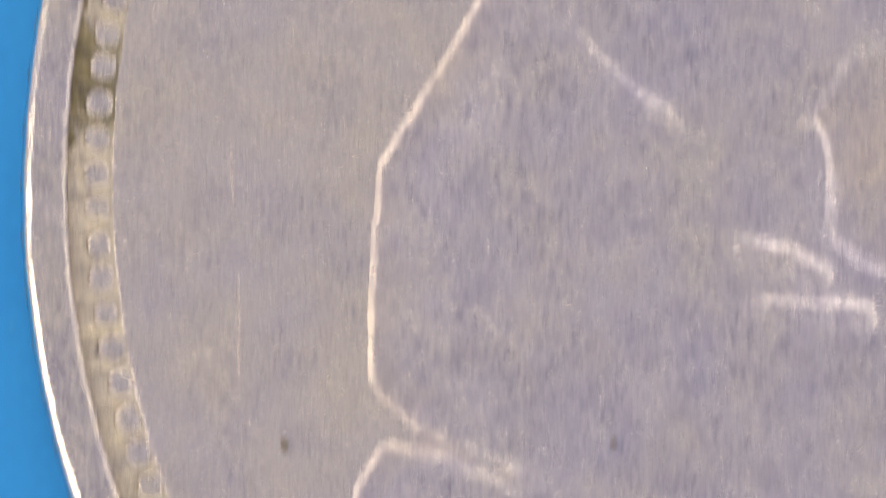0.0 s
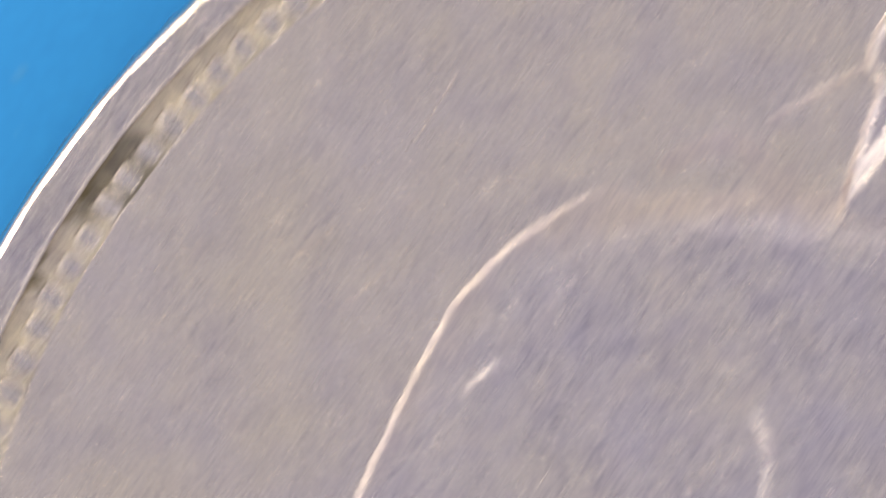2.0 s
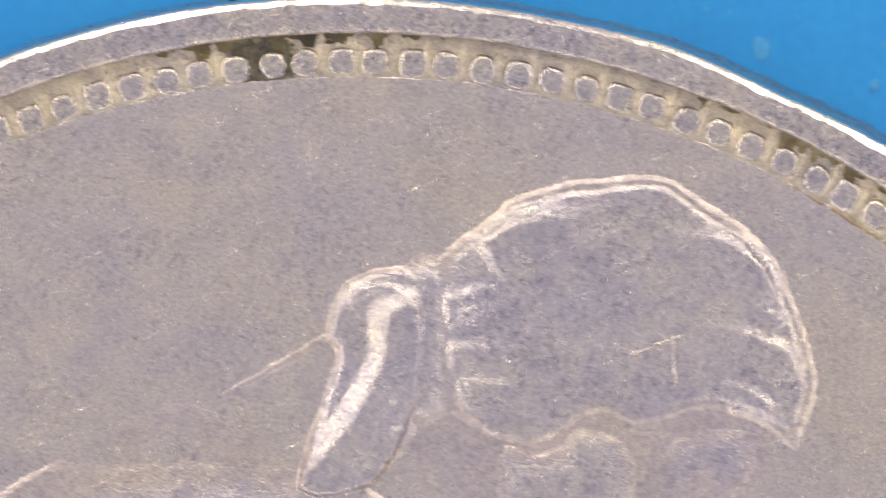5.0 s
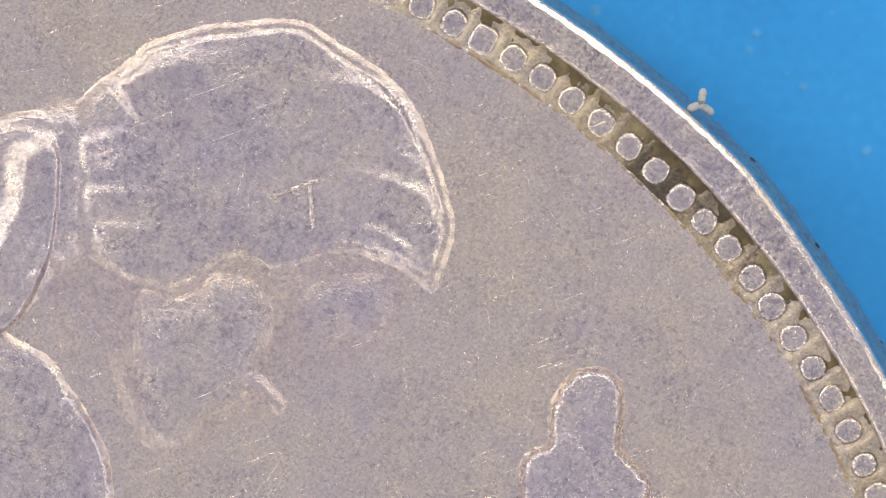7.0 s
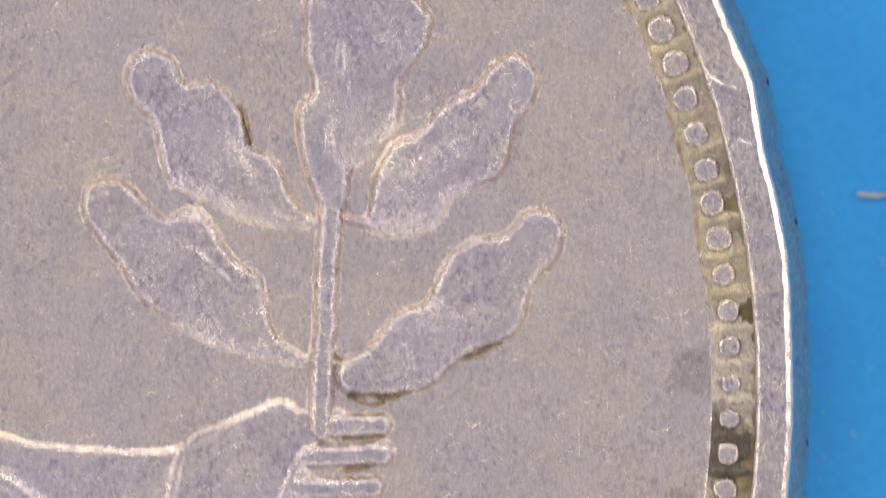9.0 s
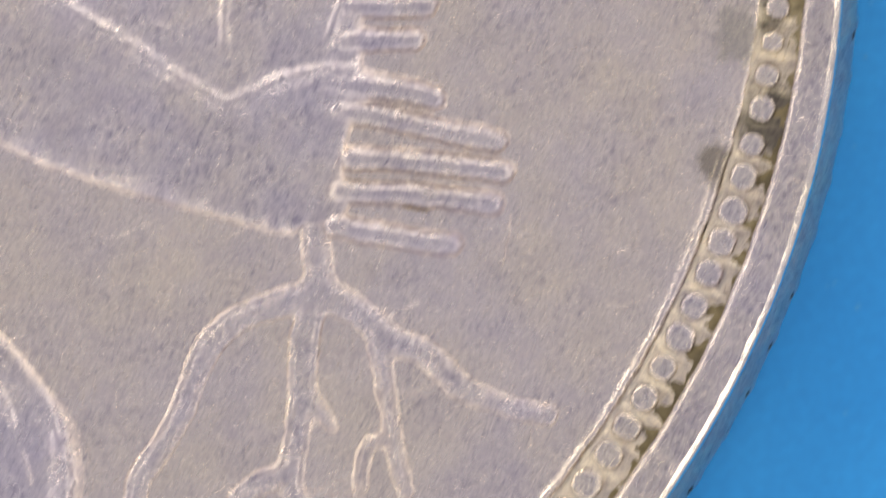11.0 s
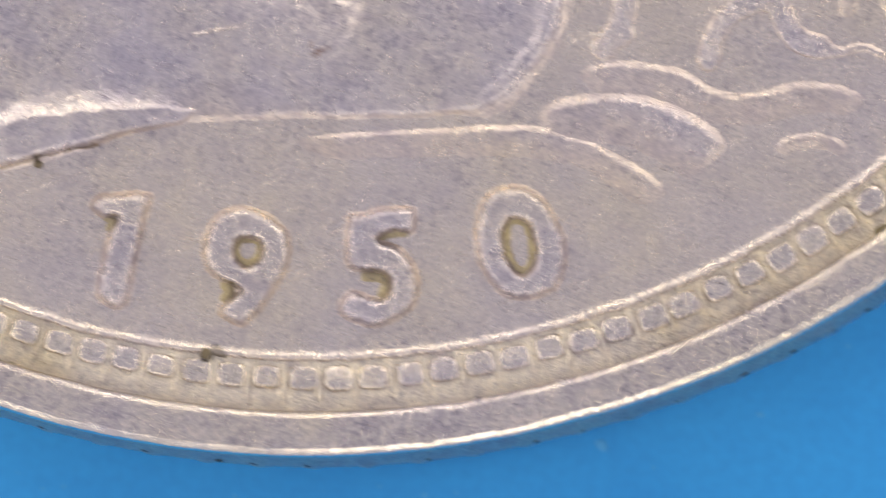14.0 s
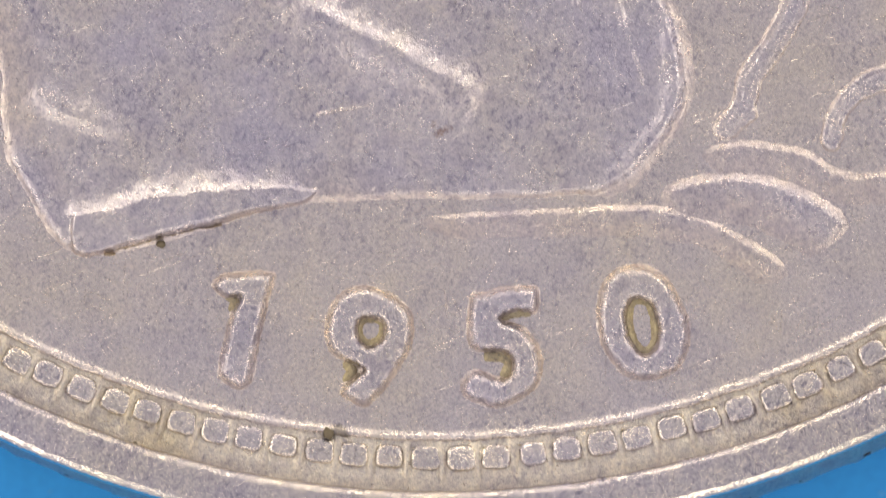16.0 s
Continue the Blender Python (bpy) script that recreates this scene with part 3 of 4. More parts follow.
HAND_B = [(3.81, -1.83), (4.19, -1.7), (4.86, -1.55), (5.47, -1.62), (6.02, -1.81), (5.96, -1.9), (5.24, -1.84),
    (5.07, -2.47), (5.15, -2.8), (5.01, -2.97), (4.76, -3.05), (4.54, -3), (4.02, -2.89), (4.15, -2.55)]
FINGER_A = [(5.47, -0.3), (5.96, -0.3)]
FINGER_B = [(5.24, -0.6), (5.96, -0.58)]
FINGER_C = [(5.16, -0.91), (5.88, -0.91)]
FINGER_D = [(5.08, -1.24), (5.77, -1.24)]
FINGER_E = [(4.91, -1.65), (5.47, -1.72), (5.96, -1.8)]
FINGER_F = [(5.02, -1.92), (5.74, -2.06), (6.57, -2.23)]
FINGER_G = [(5.16, -2.39), (5.91, -2.44), (6.63, -2.53)]
FINGER_H = [(5.04, -2.72), (5.81, -2.76), (6.53, -2.84)]
FINGER_I = [(4.98, -3.05), (5.54, -3.16), (6.12, -3.24)]
SLEEVE = [(1.7, -0.46), (2.15, -0.76), (2.98, -1.29), (3.81, -1.81), (4.08, -1.8), (4.47, -1.65), (4.86, -1.55)]
SKIRT = [(1.81, -2.12), (2.15, -2.22), (2.81, -2.43), (3.53, -2.64), (4.03, -2.84)]
HAIR = [(0.79, 7.24), (0.95, 7.51), (1.17, 7.7), (1.42, 7.89), (1.55, 8.01), (2, 8.15), (2.44, 8.21),
    (2.83, 8.25), (3.11, 8.21), (3.3, 8.09), (3.55, 7.92), (3.77, 7.78), (3.99, 7.59), (4.18, 7.34),
    (4.29, 7.09), (4.38, 6.84), (4.47, 6.57), (4.53, 6.23), (4.49, 5.96), (4.4, 5.74), (4.33, 5.58),
    (4.21, 5.67), (4.04, 5.78), (3.77, 5.89), (3.49, 5.95), (3.24, 5.92), (2.96, 5.81), (2.77, 5.79),
    (2.61, 5.86), (2.41, 5.93), (2.22, 5.85), (2.05, 5.71), (1.83, 5.61), (1.61, 5.63), (1.39, 5.69),
    (1.19, 5.8), (1, 5.93), (0.85, 6.08), (0.76, 6.4), (0.74, 6.73), (0.75, 7.06)]
KNOT = [(-0.24, 6.67), (-0.2, 6.94), (-0.08, 7.16), (0.14, 7.3), (0.39, 7.36), (0.59, 7.31), (0.7, 7.17),
    (0.72, 6.9), (0.74, 6.62), (0.7, 6.34), (0.64, 5.96), (0.48, 5.56), (0.29, 5.27), (0.06, 5.12),
    (-0.24, 5.06), (-0.46, 5.1), (-0.57, 5.22), (-0.44, 5.63), (-0.28, 6.07), (-0.15, 6.48)]
TAIL = [(-1.24, 6.1), (-0.77, 6.37), (-0.27, 6.65)]
FACE = [(0.66, 6), (0.99, 5.84), (1.43, 5.7), (1.93, 5.7), (2.31, 5.92), (2.59, 5.89), (2.98, 5.84), (3.36, 5.95),
    (3.75, 5.89), (4.06, 5.67), (3.97, 5.34), (3.64, 5.01), (3.2, 4.84), (2.87, 4.9), (2.7, 4.62), (2.89, 4.43),
    (2.7, 4.37), (2.43, 4.57), (2.31, 4.34), (1.93, 4.07), (1.65, 4.12), (1.37, 4.57), (1.24, 5.01), (0.93, 5.56)]
LEAF_TOP = [(5.4, 1.84), (5.18, 2.35), (5.15, 2.79), (5.3, 2.99), (5.22, 3.35), (5.22, 3.85), (5.35, 4.01),
    (5.51, 4.09), (5.52, 4.45), (5.68, 4.73), (5.9, 4.82), (6.12, 4.73), (6.2, 4.45), (6.14, 4.07), (6.23, 3.94),
    (6.42, 3.73), (6.4, 3.46), (6.23, 3.18), (6.13, 3.02), (6.11, 2.68), (5.9, 2.41), (5.65, 2.21), (5.59, 1.84)]
LEAF_UL = [(5.32, 1.66), (5.24, 1.74), (5.04, 1.96), (4.93, 2.27), (4.66, 2.45), (4.6, 2.71), (4.44, 2.96),
    (4.24, 3.09), (4.04, 3.04), (3.91, 3.29), (3.72, 3.4), (3.55, 3.35), (3.45, 3.15), (3.53, 2.88), (3.71, 2.72),
    (3.78, 2.49), (3.88, 2.1), (4.11, 1.98), (4.44, 1.83), (4.71, 1.71)]
LEAF_LL = [(5.25, 0.33), (4.96, 0.53), (4.82, 0.89), (4.77, 1.16), (4.6, 1.25), (4.44, 1.44), (4.32, 1.65),
    (4.11, 1.82), (3.88, 1.73), (3.69, 1.83), (3.5, 2.05), (3.28, 2.13), (3.08, 2.05), (3.04, 1.8), (3.19, 1.55),
    (3.41, 1.27), (3.53, 1.05), (3.72, 0.83), (4.05, 0.67), (4.33, 0.5), (4.71, 0.39)]
LEAF_UR = [(5.61, 1.73), (5.82, 1.74), (5.9, 2.16), (6.1, 2.46), (6.32, 2.57), (6.59, 2.85), (6.87, 3.02),
    (7.09, 3.26), (7.31, 3.32), (7.48, 3.13), (7.45, 2.88), (7.28, 2.66), (7.21, 2.38), (7.12, 2.16), (6.87, 2.05),
    (6.65, 1.94), (6.54, 1.74), (6.26, 1.59), (5.93, 1.59)]
LEAF_LR = [(5.54, 0.31), (5.82, 0.47), (6.1, 0.8), (6.4, 0.91), (6.59, 1.3), (6.87, 1.52), (7.17, 1.58), (7.37, 1.8),
    (7.61, 1.8), (7.74, 1.61), (7.7, 1.36), (7.48, 1.14), (7.39, 0.94), (7.31, 0.67), (7.09, 0.53), (6.76, 0.39),
    (6.56, 0.2), (6.32, 0.06), (5.87, 0.02), (5.57, 0.06)]
KNOT_VALLEY = [(0.55, 6.23), (0.44, 5.96), (0.28, 5.68), (0.09, 5.43), (-0.13, 5.23)]
KNOT_CAP = [(-0.11, 6.79), (-0.01, 7.01), (0.17, 7.13), (0.36, 7.15), (0.51, 7.07), (0.58, 6.9)]
LOCK_K = [(1, 6.9), (1.25, 6.94), (1.5, 6.98)]
STRAY = [(2.77, 6.48), (3.05, 6.57), (3.3, 6.67)]
ROOT_THREAD = [(4.94, -6), (5.17, -6.05), (5.36, -6), (5.53, -6.05), (5.7, -6.13)]
ROOT_FOOT = [(2.82, -6.03), (2.95, -5.97), (3.1, -5.88)]
FOLD_F = [(-5.6, -1.22), (-5.45, -1.37), (-5.26, -1.53), (-4.92, -1.85)]
SADDLE = [(0.74, 7.2), (0.75, 6.8), (0.74, 6.4), (0.7, 6.05)]
HEEL = [(-4.24, -6.05), (-4.02, -6.4), (-3.77, -6.82), (-3.53, -7.15)]
THUMB = [(4.08, -0.43), (3.96, -0.63), (3.91, -0.99), (3.93, -1.42)]
KNUCKLE = [(5.21, -0.54), (5.04, -0.9), (4.88, -1.34)]
WRIST = [(4.09, -1.72), (4.65, -1.56), (5, -1.51), (5.52, -1.6), (6.03, -1.71)]
HEM_C = [(-3.99, -5.62), (-3.57, -5.82), (-3.19, -5.93), (-2.98, -6.04)]
NUM_ONE = [(-2.15, -7.55), (-2.08, -7.48), (-1.94, -7.45), (-1.63, -7.45), (-1.61, -7.5), (-1.69, -7.82),
    (-1.78, -8.21), (-1.84, -8.49), (-1.94, -8.53), (-2.08, -8.46), (-2.11, -8.38), (-2.04, -8.05), (-1.94, -7.71),
    (-1.92, -7.65), (-2.08, -7.64)]
NUM_NINE = [(-0.67, -7.59), (-0.45, -7.67), (-0.28, -7.82), (-0.24, -8.02), (-0.31, -8.24), (-0.48, -8.49),
    (-0.67, -8.7), (-0.81, -8.66), (-0.9, -8.59), (-0.81, -8.49), (-0.71, -8.38), (-0.78, -8.33), (-0.95, -8.24),
    (-1.03, -8.1), (-1.05, -7.93), (-1, -7.74), (-0.86, -7.63)]
NUM_NINE_EYE = [(-0.67, -7.85), (-0.54, -7.88), (-0.5, -7.99), (-0.54, -8.1), (-0.65, -8.16), (-0.75, -8.09),
    (-0.79, -7.99), (-0.76, -7.89)]
NUM_FIVE = [(0.35, -7.67), (0.49, -7.64), (0.74, -7.59), (0.95, -7.59), (0.98, -7.66), (0.96, -7.8), (0.8, -7.8),
    (0.64, -7.86), (0.66, -7.92), (0.85, -8), (0.97, -8.16), (1.02, -8.32), (0.96, -8.52), (0.8, -8.66),
    (0.57, -8.71), (0.38, -8.66), (0.28, -8.57), (0.33, -8.44), (0.44, -8.41), (0.6, -8.47), (0.73, -8.43),
    (0.77, -8.3), (0.69, -8.2), (0.49, -8.18), (0.38, -8.16), (0.34, -8.05)]
NUM_NULL = [(1.99, -7.38), (2.18, -7.45), (2.34, -7.66), (2.44, -7.93), (2.43, -8.21), (2.32, -8.38), (2.07, -8.46),
    (1.85, -8.39), (1.68, -8.18), (1.6, -7.88), (1.63, -7.6), (1.76, -7.43)]
NUM_NULL_EYE = [(2, -7.67), (2.11, -7.72), (2.17, -7.88), (2.18, -8.05), (2.13, -8.18), (2.06, -8.23), (1.96, -8.18),
    (1.88, -8.02), (1.85, -7.82), (1.89, -7.7)]
STEM = [(5.76, 4.2), (5.6, 3.21), (5.51, 2.49), (5.46, 1.77), (5.42, 1), (5.38, 0.28), (5.35, -0.33)]
ROOT_TRUNK = [(4.78, -3.08), (4.82, -3.38), (4.83, -3.71)]
ROOT_LEFT = [(4.83, -3.69), (4.53, -3.78), (4.25, -3.87), (3.98, -4), (3.77, -4.21), (3.62, -4.49),
    (3.52, -4.77), (3.41, -5.01), (3.23, -5.29), (3.09, -5.51), (3.01, -5.79), (2.88, -6)]
ROOT_MID = [(4.75, -3.8), (4.71, -4.05), (4.67, -4.38), (4.67, -4.71), (4.63, -5.04), (4.57, -5.32),
    (4.56, -5.57), (4.64, -5.77), (4.76, -5.93), (4.96, -6)]
ROOT_FORK = [(4.53, -5.48), (4.28, -5.56), (4.08, -5.69), (3.93, -5.87), (3.86, -6.12)]
ROOT_SPUR = [(4.72, -4.79), (4.86, -4.89), (4.97, -5.03)]
ROOT_RIGHT = [(4.86, -3.69), (5.14, -3.84), (5.39, -4.04), (5.58, -4.19), (5.8, -4.27), (6.02, -4.43),
    (6.2, -4.63), (6.47, -4.74), (6.74, -4.83), (7.06, -4.89)]
ROOT_INNER = [(5.39, -4.06), (5.45, -4.38), (5.49, -4.71), (5.54, -5.04), (5.6, -5.37), (5.68, -5.65)]
ROOT_TWIG = [(5.46, -5.14), (5.32, -5.2), (5.25, -5.37), (5.24, -5.62)]
EARTH_A = [(2.48, -6.3), (2.7, -6.22), (3.04, -6.18), (3.37, -6.2), (3.65, -6.29), (3.92, -6.44), (4.2, -6.49),
    (4.47, -6.45), (4.75, -6.38), (5.08, -6.39), (5.33, -6.48), (5.5, -6.62)]
EARTH_B = [(2.12, -6.71), (2.48, -6.55), (2.87, -6.5), (3.26, -6.54), (3.59, -6.66), (3.87, -6.84),
    (4.09, -7.01)]
EARTH_C = [(-0.37, -6.88), (0.19, -6.88), (0.74, -6.85), (1.29, -6.83), (1.85, -6.8), (2.29, -6.83),
    (2.68, -6.94), (3.06, -7.13), (3.34, -7.33), (3.53, -7.5)]
EARTH_D = [(4.5, -7.03), (4.64, -6.9), (4.86, -6.86), (5.08, -6.9), (5.28, -7.01)]
FOOT = [(-3.55, -6.86), (-3.57, -6.47), (-3.19, -6.22), (-2.36, -6.14), (-1.53, -6.22), (-1.25, -6.47), (-1.17, -6.61), (-1.31, -6.72), (-1.8, -6.83), (-2.19, -6.94), (-2.69, -7.07), (-3.08, -7.17), (-3.47, -7.24), (-3.57, -7.11)]
CALF_FOLD = [(-1.5, -4.6), (-1.18, -4.79), (-0.84, -4.98), (-0.45, -5.15), (-0.02, -5.4), (0.52, -5.66)]
FOOT_TOP = [(-3.68, -6.88), (-3.4, -6.83), (-3.1, -6.8), (-2.79, -6.68), (-2.36, -6.62), (-1.91, -6.6),
    (-1.5, -6.58), (-1.14, -6.61)]
NOTCH_A = [(-2.01, -7.66), (-1.96, -7.7), (-1.98, -7.77)]
NOTCH_B = [(-0.86, -8.33), (-0.82, -8.39), (-0.85, -8.46)]
NOTCH_C = [(0.66, -7.89), (0.75, -7.83), (0.88, -7.82)]
NOTCH_D = [(0.53, -8.24), (0.67, -8.24), (0.74, -8.32), (0.69, -8.42)]



def numeral_one(X, Y):
    return struck(inside(X, Y, ONE), 0.125)


def ring_shape(X, Y, outer, inner, height):
    return struck(np.minimum(inside(X, Y, outer), -inside(X, Y, inner)), height)


ONE = spline(NUM_ONE, True, 4)
one = relief("numeral", numeral_one, [ONE], coin, "raised figure 1 of the year")
NINE_O, NINE_I = spline(NUM_NINE, True, 4), spline(NUM_NINE_EYE, True, 4)
nine = relief("numeral", lambda X, Y: ring_shape(X, Y, NINE_O, NINE_I, 0.125), [NINE_O], coin, "raised figure 9 of the year")
FIVE = spline(NUM_FIVE, True, 4)
five = relief("numeral", lambda X, Y: struck(inside(X, Y, FIVE), 0.125), [FIVE], coin, "raised figure 5 of the year")
NULL_O, NULL_I = spline(NUM_NULL, True, 4), spline(NUM_NULL_EYE, True, 4)
null = relief("numeral", lambda X, Y: ring_shape(X, Y, NULL_O, NULL_I, 0.125), [NULL_O], coin, "raised figure 0 of the year")

# olive grime caught in the eyes and notches of the numerals
for eye_line, owner in ((NINE_I, nine), (NULL_I, null)):
    relief("grime", lambda X, Y: -0.012 + 0.036 * ease((inside(X, Y, eye_line) + 0.03) / 0.05) * ease(1.12 - inside(X, Y, eye_line) / 0.10) + 0.012 * grain(X, Y, 7, 3),
           [eye_line], owner, "olive grime inside the numeral", material=FILM)
for pts, w, owner in ((NOTCH_A, 0.12, one), (NOTCH_B, 0.12, nine), (NOTCH_C, 0.10, five), (NOTCH_D, 0.13, five)):
    line = spline(pts, False, 3)
    relief("grime", lambda X, Y: -0.012 + 0.034 * np.exp(-(to_line(X, Y, line)[0] / (w * 0.5)) ** 2), [line], owner, "olive grime in the numeral's notch", material=FILM)

# ---------------------------------------------------------------- oak seedling
# where a leaf's edge runs out softly into the field
FAINT = [spline(p, False, 4) for p in ([(4.1, 0.66), (4.5, 0.52), (5.1, 0.32)], [(3.98, 2.02), (4.45, 1.78), (5.2, 1.66)], [(5.95, 1.58), (6.35, 1.62), (6.7, 1.95)], [(5.75, 2.3), (6.05, 2.6)])]


VEINS = [spline(p, False, 4) for p in ([(5.56, 3.54), (5.55, 3.26), (5.53, 2.99)],
         [(5.45, 2.74), (5.46, 2.49), (5.5, 2.19)],
         [(6.09, 2.83), (5.96, 2.63), (5.79, 2.45)],
         [(6.81, 2.63), (6.43, 2.34), (6.05, 2.05)],
         [(6.62, 0.97), (6.4, 0.78), (6.18, 0.58)],
         [(4.05, 1.49), (4.27, 1.27), (4.6, 1)],
         [(4.43, 2.49), (4.6, 2.27), (4.82, 2.05)])]


def leaf_height(X, Y, line, rib):
    d = inside(X, Y, line) + 0.012 * grain(X, Y, 2.2, 12)
    faint = sum(np.exp(-(to_line(X, Y, f)[0] / 0.16) ** 2) for f in FAINT).clip(0, 0.85)
    z = (1 - faint) * struck(d, 0.112 * (0.92 + 0.30 * grain(X, Y, 1.4, 4))) + faint * profile(d, 0.07, 0.09, 0.26)
    z = z + sum(crease(X, Y, v, 0.04, 0.015, 3.0) for v in VEINS) * (d > 0.06)
    return z - fold(X, Y, rib, 0.10, 0.10, 0.010) + 0.012 * grain(X, Y, 3, 9) * ease(d / 0.1)


for outline in (LEAF_TOP, LEAF_UL, LEAF_LL, LEAF_UR, LEAF_LR):
    line = spline(outline, True, 4)
    rib = line[0] + np.linspace(0.1, 0.75, 5)[:, None] * (line[len(line) // 2] - line[0])
    relief("oak_leaf", lambda X, Y: leaf_height(X, Y, line, rib), [line], coin, "raised lobed oak leaf")
line = spline(STEM, False, 6)
relief("stem", lambda X, Y: struck(0.105 - to_line(X, Y, line)[0], 0.10), [line], coin, "raised stem of the seedling", margin=0.25)

ROOTS = [(ROOT_TRUNK, 0.22, 1.2), (ROOT_LEFT, 0.24, 0.75), (ROOT_MID, 0.24, 0.75), (ROOT_FORK, 0.20, 0.7), (ROOT_SPUR, 0.22, 0.3),
         (ROOT_RIGHT, 0.26, 0.6), (ROOT_INNER, 0.20, 0.6), (ROOT_TWIG, 0.13, 0.9), (ROOT_THREAD, 0.07, 0.5), (ROOT_FOOT, 0.12, 0.7)]


def root_height(X, Y):
    parts = []
    for pts, w, taper in ROOTS:
        d, a = to_line(X, Y, spline(pts, False, 5))
        parts.append(0.58 * w * (1 + (taper - 1) * a) - d)
    d = blend(parts, 0.07) + 0.014 * grain(X, Y, 2.6, 6)
    return ramp_edge(d + 0.008, 0.027 * (1 + 0.4 * grain(X, Y, 1.5, 6))) + 0.010 * ease((d - 0.04) / 0.05)


relief("root", root_height, [r[0] for r in ROOTS], coin, "raised forked roots of the seedling", margin=0.25, material=ROOT_METAL)

for pts, up, down, tall in ((EARTH_A, 0.075, 0.24, 0.040), (EARTH_B, 0.095, 0.34, 0.052), (EARTH_C, 0.065, 0.22, 0.038), (EARTH_D, 0.065, 0.12, 0.034)):
    line = spline(pts, False, 5)
    relief("earth_line", lambda X, Y: -0.013 + fold(X, Y, line, up, down, tall, 7.0) * (1 + 0.25 * grain(X, Y, 1.3, 14)), [line], coin, "soft raised line of soil", margin=0.5, step=0.015,
           material=COIN_METAL)

# ---------------------------------------------------------------- kneeling figure, one plain relief
BODY_L, HAIR_L, KNOT_L, FACE_L = (spline(p, True, 4) for p in (BODY, HAIR, KNOT, FACE))
KNOT_TOP_L = spline(KNOT_TOP, True, 4)
CHEEKS = [spline(CHEEK_A, True, 4), spline(CHEEK_B, True, 4)]
HAIR_MID = HAIR_L.mean(0)
FOOT_CREST = np.array(FOOT_TOP)
HAND_L, HAND_B_L, FOOT_L, GAP_L = (spline(p, True, 4) for p in (HAND, HAND_B, FOOT, GAP))
FINGERS = [FINGER_A, FINGER_B, FINGER_C, FINGER_D, FINGER_E, FINGER_F, FINGER_G, FINGER_H, FINGER_I]


# soft ridges
RIDGES = [(SLEEVE, 0.08, 0.028), (SKIRT, 0.13, 0.022), (COLLAR_B, 0.12, 0.02),
          (SHOULDER, 0.16, 0.016), (FOLD_E, 0.05, 0.018), (KNOT_VALLEY, 0.08, -0.018), (STRAY, 0.03, 0.010),
          (KNEE_EDGE, 0.13, 0.050), (KNEE_A, 0.03, 0.016), (KNEE_B, 0.03, 0.016), (KNEE_C, 0.03, 0.014), (KNEE_D, 0.035, 0.018), (CUFF_A, 0.04, 0.020), (CUFF_B, 0.045, 0.022), (THUMB, 0.05, 0.020), (KNUCKLE, 0.05, 0.024), (WRIST, 0.06, 0.024), (HEM_A, 0.18, 0.02), (CHIN, 0.12, 0.018), (NOSE, 0.07, 0.02)]
# crests with unequal flanks: line, left and right flank, height
CRESTS = [(LOCK_A, 0.095, 0.14, 0.036, 8, 1.3), (LOCK_I, 0.08, 0.11, 0.032, 8, 1.3), (LOCK_K, 0.06, 0.08, 0.018, 3, 2), (LOCK_B, 0.09, 0.16, 0.030, 6, 1.2), (LOCK_C, 0.085, 0.18, 0.026, 5, 1.2), (LOCK_D, 0.06, 0.10, 0.020, 4, 4),
          (LOCK_E, 0.10, 0.34, 0.062, 1.6, 8), (LOCK_F, 0.085, 0.26, 0.044, 1.6, 8), (LOCK_J, 0.06, 0.12, 0.024, 2, 6), (LOCK_G, 0.07, 0.20, 0.030, 2, 6), (LOCK_H, 0.15, 0.40, 0.062, 8, 1.5),
          (FOLD_A, 0.036, 0.07, 0.022, 3, 3), (FOLD_F, 0.035, 0.08, 0.014, 4, 4), (FOLD_C, 0.10, 0.20, 0.054, 3, 6), (FOLD_D, 0.10, 0.20, 0.054, 4, 6), (FOLD_B, 0.03, 0.07, 0.018, 4, 4), (CALF_FOLD, 0.15, 0.30, 0.078, 4, 11), (HEEL, 0.16, 0.07, 0.040, 3, 8), (HEM_C, 0.14, 0.10, 0.040, 4, 3), (COLLAR_A, 0.05, 0.13, 0.036, 4, 5)]


